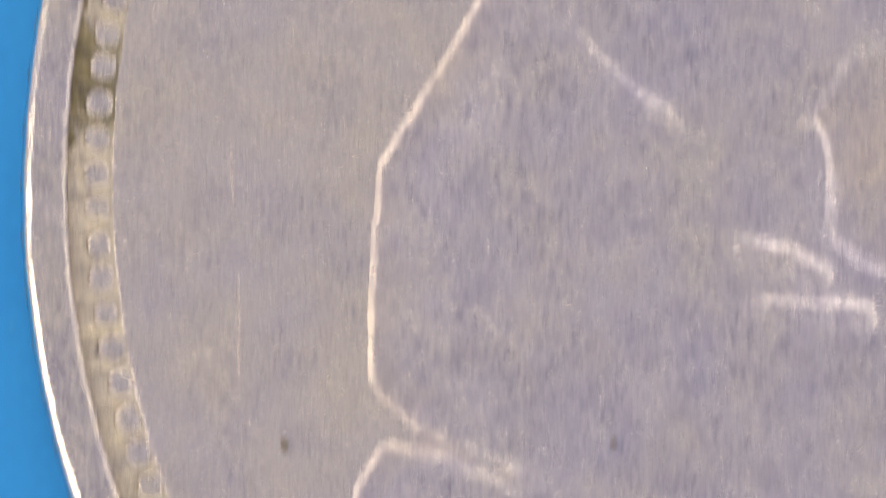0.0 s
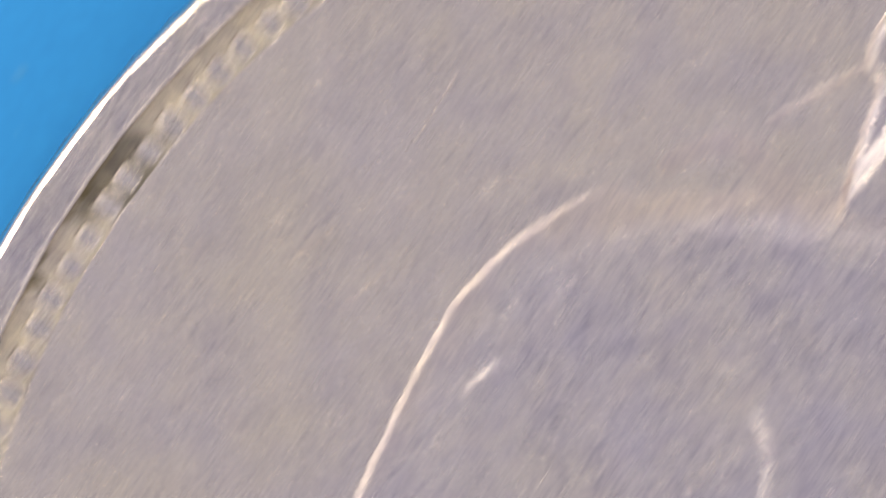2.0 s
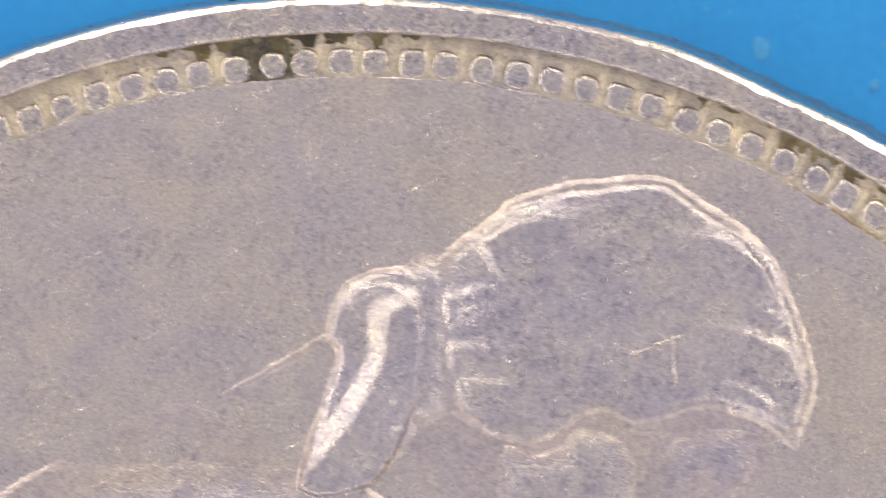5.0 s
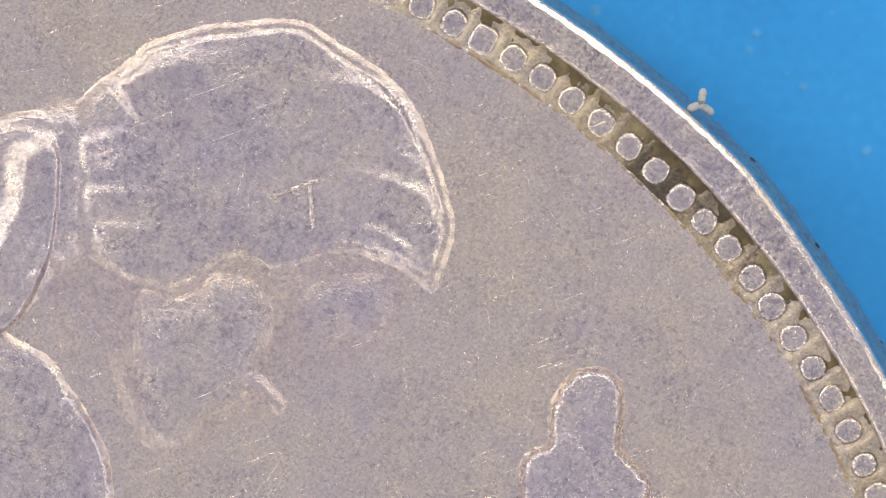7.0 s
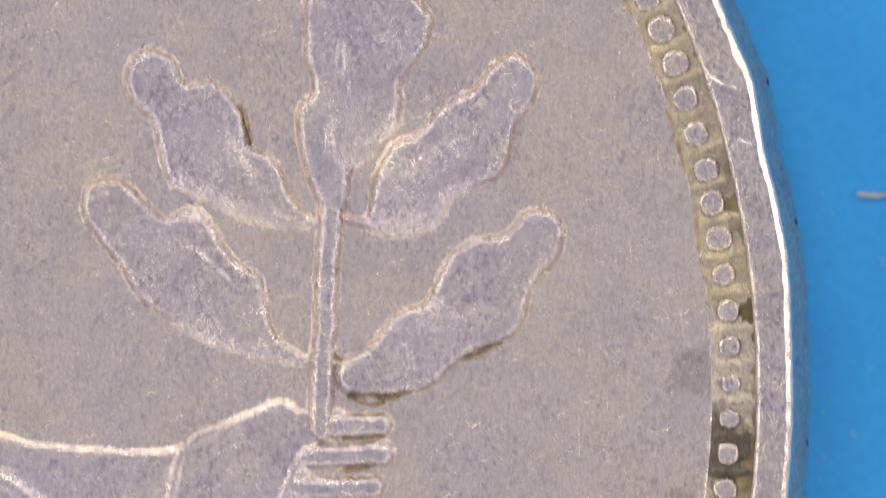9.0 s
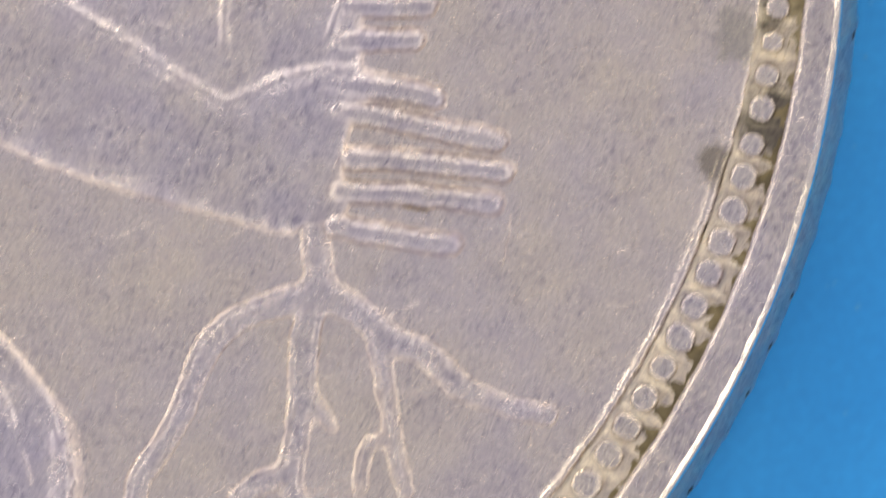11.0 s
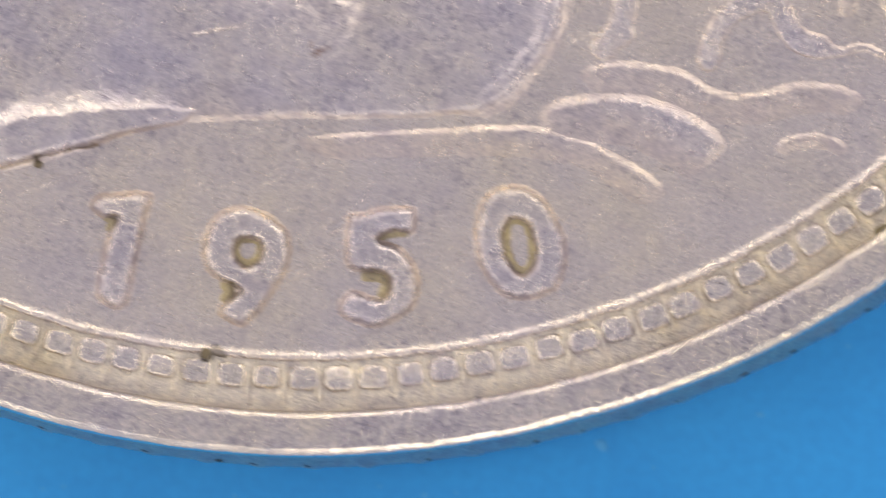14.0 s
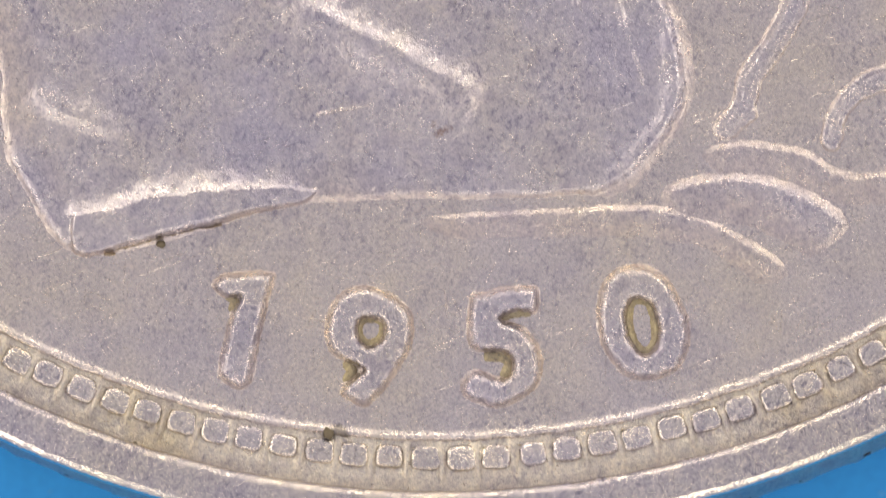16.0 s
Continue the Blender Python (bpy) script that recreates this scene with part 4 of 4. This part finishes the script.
def figure_height(X, Y):
    # the back is struck well, the shoulder fades into the field
    faint = 1 - (0.32 + 0.60 * ease((X + 3.3) / 0.9)) * ease((Y - 4.8) / 0.8) * ease((X + 4.0) / 1.2)
    z = -0.012 + faint * (0.012 + plateau(X, Y, BODY_L, 0.029 * (0.95 + 0.35 * grain(X, Y, 1.1, 8) + 0.7 * ease(X + 1.0)), 0.06, 0.08, 0.046, 0.9))
    z -= 0.045 * ease((inside(X, Y, GAP_L) + 0.10) / 0.22) * (z > 0)
    z -= crease(X, Y, spline(VALLEY), 0.13, 0.05) * (z > 0)
    # the hair stands on a low ledge, steep towards the border, and melts into the neck on the other side
    d = inside(X, Y, HAIR_L)
    steep = ease(0.5 + ((X - HAIR_MID[0]) * 0.55 + (Y - HAIR_MID[1]) * 0.85) / 1.1)
    hair = steep * (struck(1.35 * d, 0.026, 0.013) + 0.026 * ease((d - 0.085) / 0.055)) + (1 - steep) * (profile(d, 0.036, 0.07, 0.13 + 0.34 * ease((1.25 - X) / 0.45)) + 0.022 * ease(d / 0.4))
    for pts, left, right, tall, rise, fall in CRESTS[:11]:
        hair += fold(X, Y, spline(pts, False, 4), left, right, tall, rise, fall) * ease((d + 0.02) / 0.12)
    z = np.maximum(z, hair)
    # a soft saddle joins hair and knot
    z = merge(z, -0.012 + 0.078 * np.exp(-(to_line(X, Y, spline(SADDLE, False, 3))[0] / 0.22) ** 2))
    d = inside(X, Y, KNOT_L)
    east = ease((X - 0.15) / 0.4) * ease((7.15 - Y) / 0.3)
    knot = (1 - east) * struck(d - 0.02, 0.056, 0.024) + east * profile(d, 0.045, 0.10, 0.16) - 0.035 * ease((5.75 - Y) / 0.8) * (d > -0.1)
    knot += 0.090 * ease((inside(X, Y, KNOT_TOP_L) + 0.25) / 0.27) * ease((d - 0.02) / 0.05)
    knot += crease(X, Y, spline(KNOT_CAP, False, 4), 0.05, 0.022, 5.0)
    z = merge(z, knot, 0.025)
    z = np.maximum(z, plateau(X, Y, FACE_L, 0.016, 0.25, 0.30))
    for cheek in CHEEKS:
        z = np.maximum(z, plateau(X, Y, cheek, 0.062 if cheek is CHEEKS[0] else 0.05, 0.13, 0.38))
    # both palms and the fingers, run together at the knuckles
    palms = blend([inside(X, Y, HAND_L), inside(X, Y, HAND_B_L)], 0.05)
    z = np.maximum(z, ramp_edge(palms, 0.040, 0.085))
    for f in FINGERS:
        d, _, up = side_of(X, Y, spline(f, False, 4))
        z = np.maximum(z, np.where(up, ramp_edge(0.10 - d, 0.075, 0.13), struck(0.10 - d, 0.075, 0.016)))
    z = np.maximum(z, stroke(X, Y, spline(TAIL), 0.05, 0.010, 0.05, 0.07))
    # the foot: a broad slope above, a sheer edge below
    stand = 0.145 * (0.5 + 0.5 * ease((-1.15 - X) / 0.9))
    stand = stand * (0.68 + 0.32 * ease((X + 3.62) / 0.75))
    rise = Y - np.interp(X, FOOT_CREST[:, 0], FOOT_CREST[:, 1]) + 0.02 * grain(X, Y, 4, 3) + 0.012 * grain(X, Y, 14, 5)
    above = stand * np.exp(-np.maximum(rise, 0) / 0.32) * ease((X + 3.72) / 0.2) * ease((-0.95 - X) / 0.5) - 0.012
    sole = np.minimum(struck(inside(X, Y, FOOT_L), 0.145), stand)
    z = np.where(rise > 0, merge(z, above, 0.025), np.maximum(z, np.maximum(sole, -0.012)))
    for pts, left, right, tall, rise, fall in CRESTS[11:]:
        z += fold(X, Y, spline(pts, False, 4), left, right, tall, rise, fall)
    for pts, w, h in RIDGES:
        z += crease(X, Y, spline(pts, False, 4), w, h, 5.0)
    return z


relief("kneeling_figure", figure_height, [BODY_L, HAIR_L, KNOT_L, HAND_B_L, *FINGERS], coin, "raised plain relief of a kneeling figure", step=0.016, margin=0.3, material=FIGURE_METAL)

# brown lines: painted shade at leaf edges and between fingers, dark grime under the foot
CORNERS = [([(4.57, 2.83), (4.65, 2.66), (4.69, 2.48)], 0.045),
           ([(5.57, 0.06), (5.79, 0.02), (6.04, -0.02), (6.32, 0.05), (6.56, 0.2), (6.68, 0.34), (6.92, 0.41), (7.12, 0.52)], 0.05),
           ([(5.58, -0.42), (5.76, -0.41), (5.99, -0.41)], 0.055),
           ([(5.61, -0.73), (5.82, -0.71)], 0.05),
           ([(3.31, 1.36), (3.44, 1.25), (3.54, 1.15)], 0.035),
           ([(5.49, 0.8), (5.5, 0.55), (5.52, 0.39), (5.68, 0.38)], 0.045),
           ([(5.64, -0.01), (5.82, -0.09), (5.98, -0.07)], 0.06),
           ([(5.65, -2.86), (5.77, -2.88), (5.9, -2.89)], 0.045),
           ([(-3.27, -7.22), (-2.97, -7.16), (-2.66, -7.08), (-2.36, -7.01), (-2.11, -6.95)], 0.032),
           ([(-3.23, -7.24), (-3.14, -7.23)], 0.05)]
for pts, w in CORNERS:
    line = spline(pts, False, 4)
    relief("grime", lambda X, Y: -0.012 + 0.046 * np.exp(-(to_line(X, Y, line)[0] / (0.32 * w * (1 + 0.5 * grain(X, Y, 6, 2)))) ** 2), [line], coin, "dark brown line for shade and grime in a corner of the relief", material=BROWN, step=0.008, margin=0.08)

# ---------------------------------------------------------------- scratches in the metal
SCRATCHES = [((0.08, -7.6), (0.10, -7.86)), ((-0.43, 8.6), (-0.41, 8.05)), ((3.13, 6.6), (3.15, 6.2)), ((2.75, 6.5), (3.2, 6.66)), ((6.7, -2.95), (6.62, -3.45)),
             ((-7.93, -0.9), (-7.92, -1.9)), ((-7.98, -0.2), (-8.0, 0.4)), ((-5.6, -1.25), (-5.2, -1.7)), ((8.65, 2.25), (8.66, 2.4)), ((-4.66, 5.95), (-4.3, 6.55)),
             ((-5.9, 4.75), (-5.5, 5.05)), ((-5.4, 4.3), (-5.0, 4.65)), ((2.6, 3.6), (2.9, 4.0)), ((7.9, -0.6), (7.88, -0.2)), ((-1.15, -5.88), (-0.61, -5.77)), ((1.34, -5.77), (1.68, -5.69)), ((1.93, -5.27), (2.02, -5.56))]
for p, q in SCRATCHES:
    line = spline([p, ((p[0] + q[0]) / 2 + 0.01, (p[1] + q[1]) / 2), q], False, 4)
    raised = 0.142 if math.hypot(*p) > 9.6 else 0.085 if inside(np.array([p[0]]), np.array([p[1]]), BODY_L)[0] > 0.1 or inside(np.array([p[0]]), np.array([p[1]]), HAIR_L)[0] > 0.1 else 0.0
    ob = relief("scratch", lambda X, Y: -0.013 + 0.021 * np.exp(-(to_line(X, Y, line)[0] / 0.012) ** 2), [line], coin, step=0.008, margin=0.04)
    ob.location = (0, 0, raised * MM)

# two dents across the rim
for pts in (((9.17, 3.125), (9.29, 3.055), (9.42, 3.0)), ((9.47, 2.51), (9.52, 2.475), (9.57, 2.46))):
    line = spline(pts, False, 5)
    ob = relief("nick", lambda X, Y: -0.014 + 0.034 * np.exp(-(to_line(X, Y, line)[0] / 0.026) ** 2), [line], rim, "bright dent across the rim", step=0.008, margin=0.08, material=EDGE_METAL)
    ob.location = (0, 0, 0.143 * MM)

# hairline scratches all over, riding on field and figure
rnd = random.Random(11)
bm = bmesh.new()
for k in range(520):
    ra, ta = 8.7 * math.sqrt(rnd.random()), rnd.uniform(0, 2 * math.pi)
    x0, y0 = ra * math.cos(ta), ra * math.sin(ta)
    knee = k >= 400
    if knee:
        x0, y0 = rnd.gauss(1.35, 0.45), rnd.gauss(-4.7, 0.75)
    way = rnd.choice((1.55, 1.62, 0.95, 2.35, 0.1, 2.9)) + rnd.gauss(0, 0.32)
    size = 0.10 + 0.60 * rnd.random() ** 2.6
    if knee:
        way, size = rnd.choice((1.15, 2.15)) + rnd.gauss(0, 0.3), rnd.uniform(0.06, 0.28)
    f = np.linspace(0, 1, 9)
    bow = rnd.uniform(-0.04, 0.04)
    px = x0 + size * (f * math.cos(way) - bow * np.sin(f * 3.14) * math.sin(way))
    py = y0 + size * (f * math.sin(way) + bow * np.sin(f * 3.14) * math.cos(way))
    if math.hypot(px[-1], py[-1]) > 8.8:
        continue
    pz = np.maximum(figure_height(px, py), 0.0)
    half, tall = rnd.uniform(0.0035, 0.007), rnd.uniform(0.002, 0.005)
    nx, ny = -math.sin(way), math.cos(way)
    rows = []
    for i in range(9):
        w = half * math.sin(math.pi * (0.08 + 0.84 * f[i]))
        rows.append([bm.verts.new(((px[i] + q * w * nx) * MM, (py[i] + q * w * ny) * MM, (pz[i] + z) * MM)) for q, z in ((-1, -0.002), (0, tall), (1, -0.002))])
    for u, v in zip(rows, rows[1:]):
        for q in (0, 1):
            bm.faces.new((u[q], v[q], v[q + 1], u[q + 1]))
tagged(part("hairline_wear", bm, COIN_METAL, coin, "fine hairline scratches over field and figure"), kind="stuff")

# ---------------------------------------------------------------- beads of the border
def bead_mesh(power, seed):
    """A low flat-topped bead; power 2 is round, more is squarish."""
    rnd = random.Random(seed)
    bm = bmesh.new()
    count = 16
    rows = []
    lumps = [rnd.uniform(-0.05, 0.05) for _ in range(count)]
    for r, z in ((0.168, -0.05), (0.158, -0.020), (0.151, 0.004), (0.124, 0.019), (0.112, 0.022), (0.07, 0.022)):
        row = []
        for i in range(count):
            a = 2 * math.pi * i / count
            c, q = math.cos(a), math.sin(a)
            k = r * (1 + lumps[i]) / (abs(c) ** power + abs(q) ** power) ** (1 / power)
            row.append(bm.verts.new((k * c * MM, k * q * MM, (z + rnd.uniform(-0.003, 0.003)) * MM)))
        rows.append(row)
    for u, v in zip(rows, rows[1:]):
        for i in range(count):
            bm.faces.new((u[i], u[(i + 1) % count], v[(i + 1) % count], v[i]))
    bm.faces.new(rows[-1])
    me = bpy.data.meshes.new("bead")
    bm.to_mesh(me)
    bm.free()
    me.materials.append(BEAD_METAL)
    for p in me.polygons:
        p.use_smooth = True
    return me


ROUND = [bead_mesh(2.2, i) for i in range(5)]
SQUARE = [bead_mesh(3.6, i + 10) for i in range(5)]
# how the beads change round the coin: degrees, length along the radius, width, distance of their middle from the centre, how square
BEAD_FORM = [(-180, 0.86, 0.86, 9.335, 0.0), (-150, 0.92, 0.92, 9.32, 0.0), (-125, 0.80, 0.98, 9.30, 0.6), (-105, 0.80, 0.98, 9.275, 1.0), (-75, 0.80, 0.98, 9.275, 1.0), (-58, 0.85, 0.98, 9.29, 0.7),
             (-42, 0.96, 0.97, 9.31, 0.0), (-20, 0.94, 0.92, 9.335, 0.0), (-9, 0.80, 0.74, 9.34, 0.3), (0, 0.70, 0.64, 9.34, 0.3), (7, 0.82, 0.80, 9.35, 0.0), (20, 0.92, 0.88, 9.36, 0.0), (45, 0.93, 0.93, 9.34, 0.0), (70, 0.96, 0.94, 9.325, 0.4),
             (90, 0.92, 0.92, 9.315, 0.4), (120, 0.95, 0.95, 9.32, 0.0), (160, 0.92, 0.90, 9.33, 0.0), (180, 0.86, 0.86, 9.335, 0.0)]
for k in range(BEADS):
    base = 360 * k / BEADS - 90
    turn = (base + 180) % 360 - 180
    long, wide, r, square = (float(np.interp(turn, [b[0] for b in BEAD_FORM], [b[q] for b in BEAD_FORM])) for q in (1, 2, 3, 4))
    a = math.radians((360 * round(BEADS * base / 360) + bead_shift(base)) / BEADS)
    a += random.uniform(-0.002, 0.002)
    r += random.uniform(-0.010, 0.010)
    foot = max(0.0, -math.sin(a) - 0.45) / 0.55
    ob = new("bead", random.choice(SQUARE if random.random() < square else ROUND))
    ob.parent = groove
    ob.location = ((r * math.cos(a) + 0.03) * MM, (r * math.sin(a) + 0.045) * MM, (random.uniform(-0.008, 0.006) - 0.012 * foot) * MM)
    s = random.uniform(0.95, 1.05)
    ob.scale = (s * long * random.uniform(0.96, 1.05), s * wide * random.uniform(0.96, 1.04), 1)
    # the beads at the foot of the coin lean inwards
    ob.rotation_euler = (0, -foot * random.uniform(0.14, 0.24), a)

# dark blobs put in as the shadows in the notches of the flank's reeding
bm = bmesh.new()
rnd = random.Random(4)
for k in range(120):
    a = 2 * math.pi * (k + rnd.uniform(-0.25, 0.25)) / 120
    lean = float(np.interp((math.degrees(a) + 90) % 360 - 90, KNOCK_A, KNOCK_R)) + 0.14 * max(0.0, 0.5 + 0.5 * math.cos(a + 0.35)) ** 1.3 - 0.105
    if rnd.random() < (0.15 if math.sin(a) < -0.3 else 0.65):
        continue
    m = Matrix.Translation(((10.105 + lean) * math.cos(a) * MM, (10.105 + lean) * math.sin(a) * MM, -0.30 * MM)) @ Matrix.Rotation(a, 4, "Z") @ Matrix.Diagonal(
        (rnd.uniform(0.009, 0.016) * MM, rnd.uniform(0.03, 0.05) * MM, 0.04 * MM, 1))
    bmesh.ops.create_icosphere(bm, subdivisions=2, radius=1.0, matrix=m)
tagged(part("reed_shade", bm, SHADE_AND_FIBRE, coin, "dark blobs put in as shadow in the notches of the reeded edge"), kind="stuff")


# ---------------------------------------------------------------- dust
def fleck_mesh(seed, material, flat=0.45):
    rnd = random.Random(seed)
    bm = bmesh.new()
    bmesh.ops.create_icosphere(bm, subdivisions=2, radius=1.0)
    shift = rnd.uniform(0, 50)
    for v in bm.verts:
        v.co *= 1 + 0.45 * noise.noise(v.co * 1.3 + Vector((shift, 0, 0)))
        v.co.z *= flat
    low = min(v.co.z for v in bm.verts)
    for v in bm.verts:
        v.co.z -= low * (0.0 if flat < 0.1 else 0.9)
    me = bpy.data.meshes.new("dust_fleck")
    bm.to_mesh(me)
    bm.free()
    me.materials.append(material)
    for p in me.polygons:
        p.use_smooth = True
    return me


FLECKS = [fleck_mesh(i, DUST, 0.05) for i in range(6)]
CRUMBS = [fleck_mesh(20 + i, CRUMB, 0.7) for i in range(3)]


def fleck(x, y, z, size, mesh, label, group=""):
    ob = new("dust_fleck", mesh)
    ob.location = (x * MM, y * MM, z * MM)
    s = 0.5 * size * MM
    ob.scale = (s * rnd.uniform(0.7, 1.4), s, s)
    ob.rotation_euler = (0, 0, rnd.uniform(0, 6.3))
    return tagged(ob, label, "dust", group)


SPECKS = [(-6.12, 9.33, 0.14), (-4.93, 9.61, 0.13), (-6.34, 8.31, 0.10), (-5.46, 8.87, 0.11), (7.54, 8.12, 0.10), (7.47, 7.97, 0.08), (5.95, 8.35, 0.11),
          (4.04, 9.50, 0.18), (5.16, 9.14, 0.14), (10.0, 4.25, 0.15), (9.83, 5.24, 0.15), (10.09, 5.19, 0.13), (8.62, 6.97, 0.12), (7.29, -8.57, 0.10), (6.82, -9.29, 0.08),
          (6.08, -9.84, 0.12), (2.84, -9.92, 0.10), (-7.57, 7.63, 0.10), (9.97, 6.17, 0.12), (9.2, 6.6, 0.10), (8.0, 7.6, 0.09), (10.9, 1.3, 0.08), (10.6, -0.4, 0.07), (9.0, 5.9, 0.09),
          (8.9, -6.4, 0.08), (8.4, -7.0, 0.07), (-9.4, 5.2, 0.09), (-8.6, 6.6, 0.1), (-3.4, 10.3, 0.1)]
for x, y, size in SPECKS:
    fleck(x, y, FLOOR, size, rnd.choice(FLECKS), "pale soft dust fleck on the blue surface", "dust flecks on the blue surface")
for k in range(170):
    a, r = rnd.uniform(0, 2 * math.pi), 10.25 + 2.6 * rnd.random() ** 1.3
    fleck(r * math.cos(a), r * math.sin(a), FLOOR, rnd.choice((0.025, 0.035, 0.05)), rnd.choice(FLECKS), "tiny pale dust fleck on the blue surface", "dust flecks on the blue surface")
fleck(-7.47, -2.57, 0.0, 0.10, CRUMBS[0], "small tan crumb on the coin's field")
fleck(-4.25, -2.55, 0.085, 0.06, CRUMBS[1], "small dark crumb on the coin's relief")
fleck(-2.69, -7.15, 0.0, 0.09, CRUMBS[2], "small dark crumb on the coin's field")
fleck(-1.05, -9.0, 0.0, 0.10, CRUMBS[1], "small dark crumb beside the beaded border")


def fibre(name, points, radius, material, label):
    bm = bmesh.new()
    line = [Vector(p) for p in points]
    rows = []
    for i, p in enumerate(line):
        t = (line[min(i + 1, len(line) - 1)] - line[max(i - 1, 0)]).normalized()
        side = t.cross(Vector((0, 0, 1))).normalized()
        up = side.cross(t)
        r = radius * (0.6 if i in (0, len(line) - 1) else 1.0)
        rows.append([bm.verts.new((p + (side * math.cos(k * math.pi / 3) + up * math.sin(k * math.pi / 3)) * r) * MM) for k in range(6)])
    for u, v in zip(rows, rows[1:]):
        for k in range(6):
            bm.faces.new((u[k], u[(k + 1) % 6], v[(k + 1) % 6], v[k]))
    bm.faces.new(rows[0])
    bm.faces.new(list(reversed(rows[-1])))
    return tagged(part(name, bm, material, None), label, "fibre")


fibre("fibre", [(5.55, 9.2, FLOOR + 0.012), (5.60, 9.0, FLOOR + 0.012), (5.66, 8.8, FLOOR + 0.012), (5.70, 8.55, FLOOR + 0.012)], 0.008, SHADE_AND_FIBRE, "thin dark hair fibre lying on the blue surface")
fibre("fibre", [(10.65, 1.98, FLOOR + 0.02), (10.8, 1.96, FLOOR + 0.02), (11.0, 1.97, FLOOR + 0.02)], 0.03, LINT, "short white fibre lying on the blue surface")

lint = new("lint")
tagged(lint, "forked white lint fluff clinging to the coin's edge", "lint")
for name, ends in (("fork", ((6.985, 7.54), (6.965, 7.42))), ("fork", ((6.86, 7.375), (6.965, 7.42))), ("fork", ((7.06, 7.34), (6.965, 7.41)))):
    bm = bmesh.new()
    (x0, y0), (x1, y1) = ends
    for k in range(7):
        f = k / 6
        bmesh.ops.create_icosphere(bm, subdivisions=1, radius=(0.04 + 0.012 * math.sin(k * 2.3)) * MM,
                                   matrix=Matrix.Translation(((x0 + (x1 - x0) * f) * MM, (y0 + (y1 - y0) * f) * MM, (0.03 - 0.1 * (1 - f) * (x0 > 7)) * MM)))
    part(name, bm, LINT, lint)
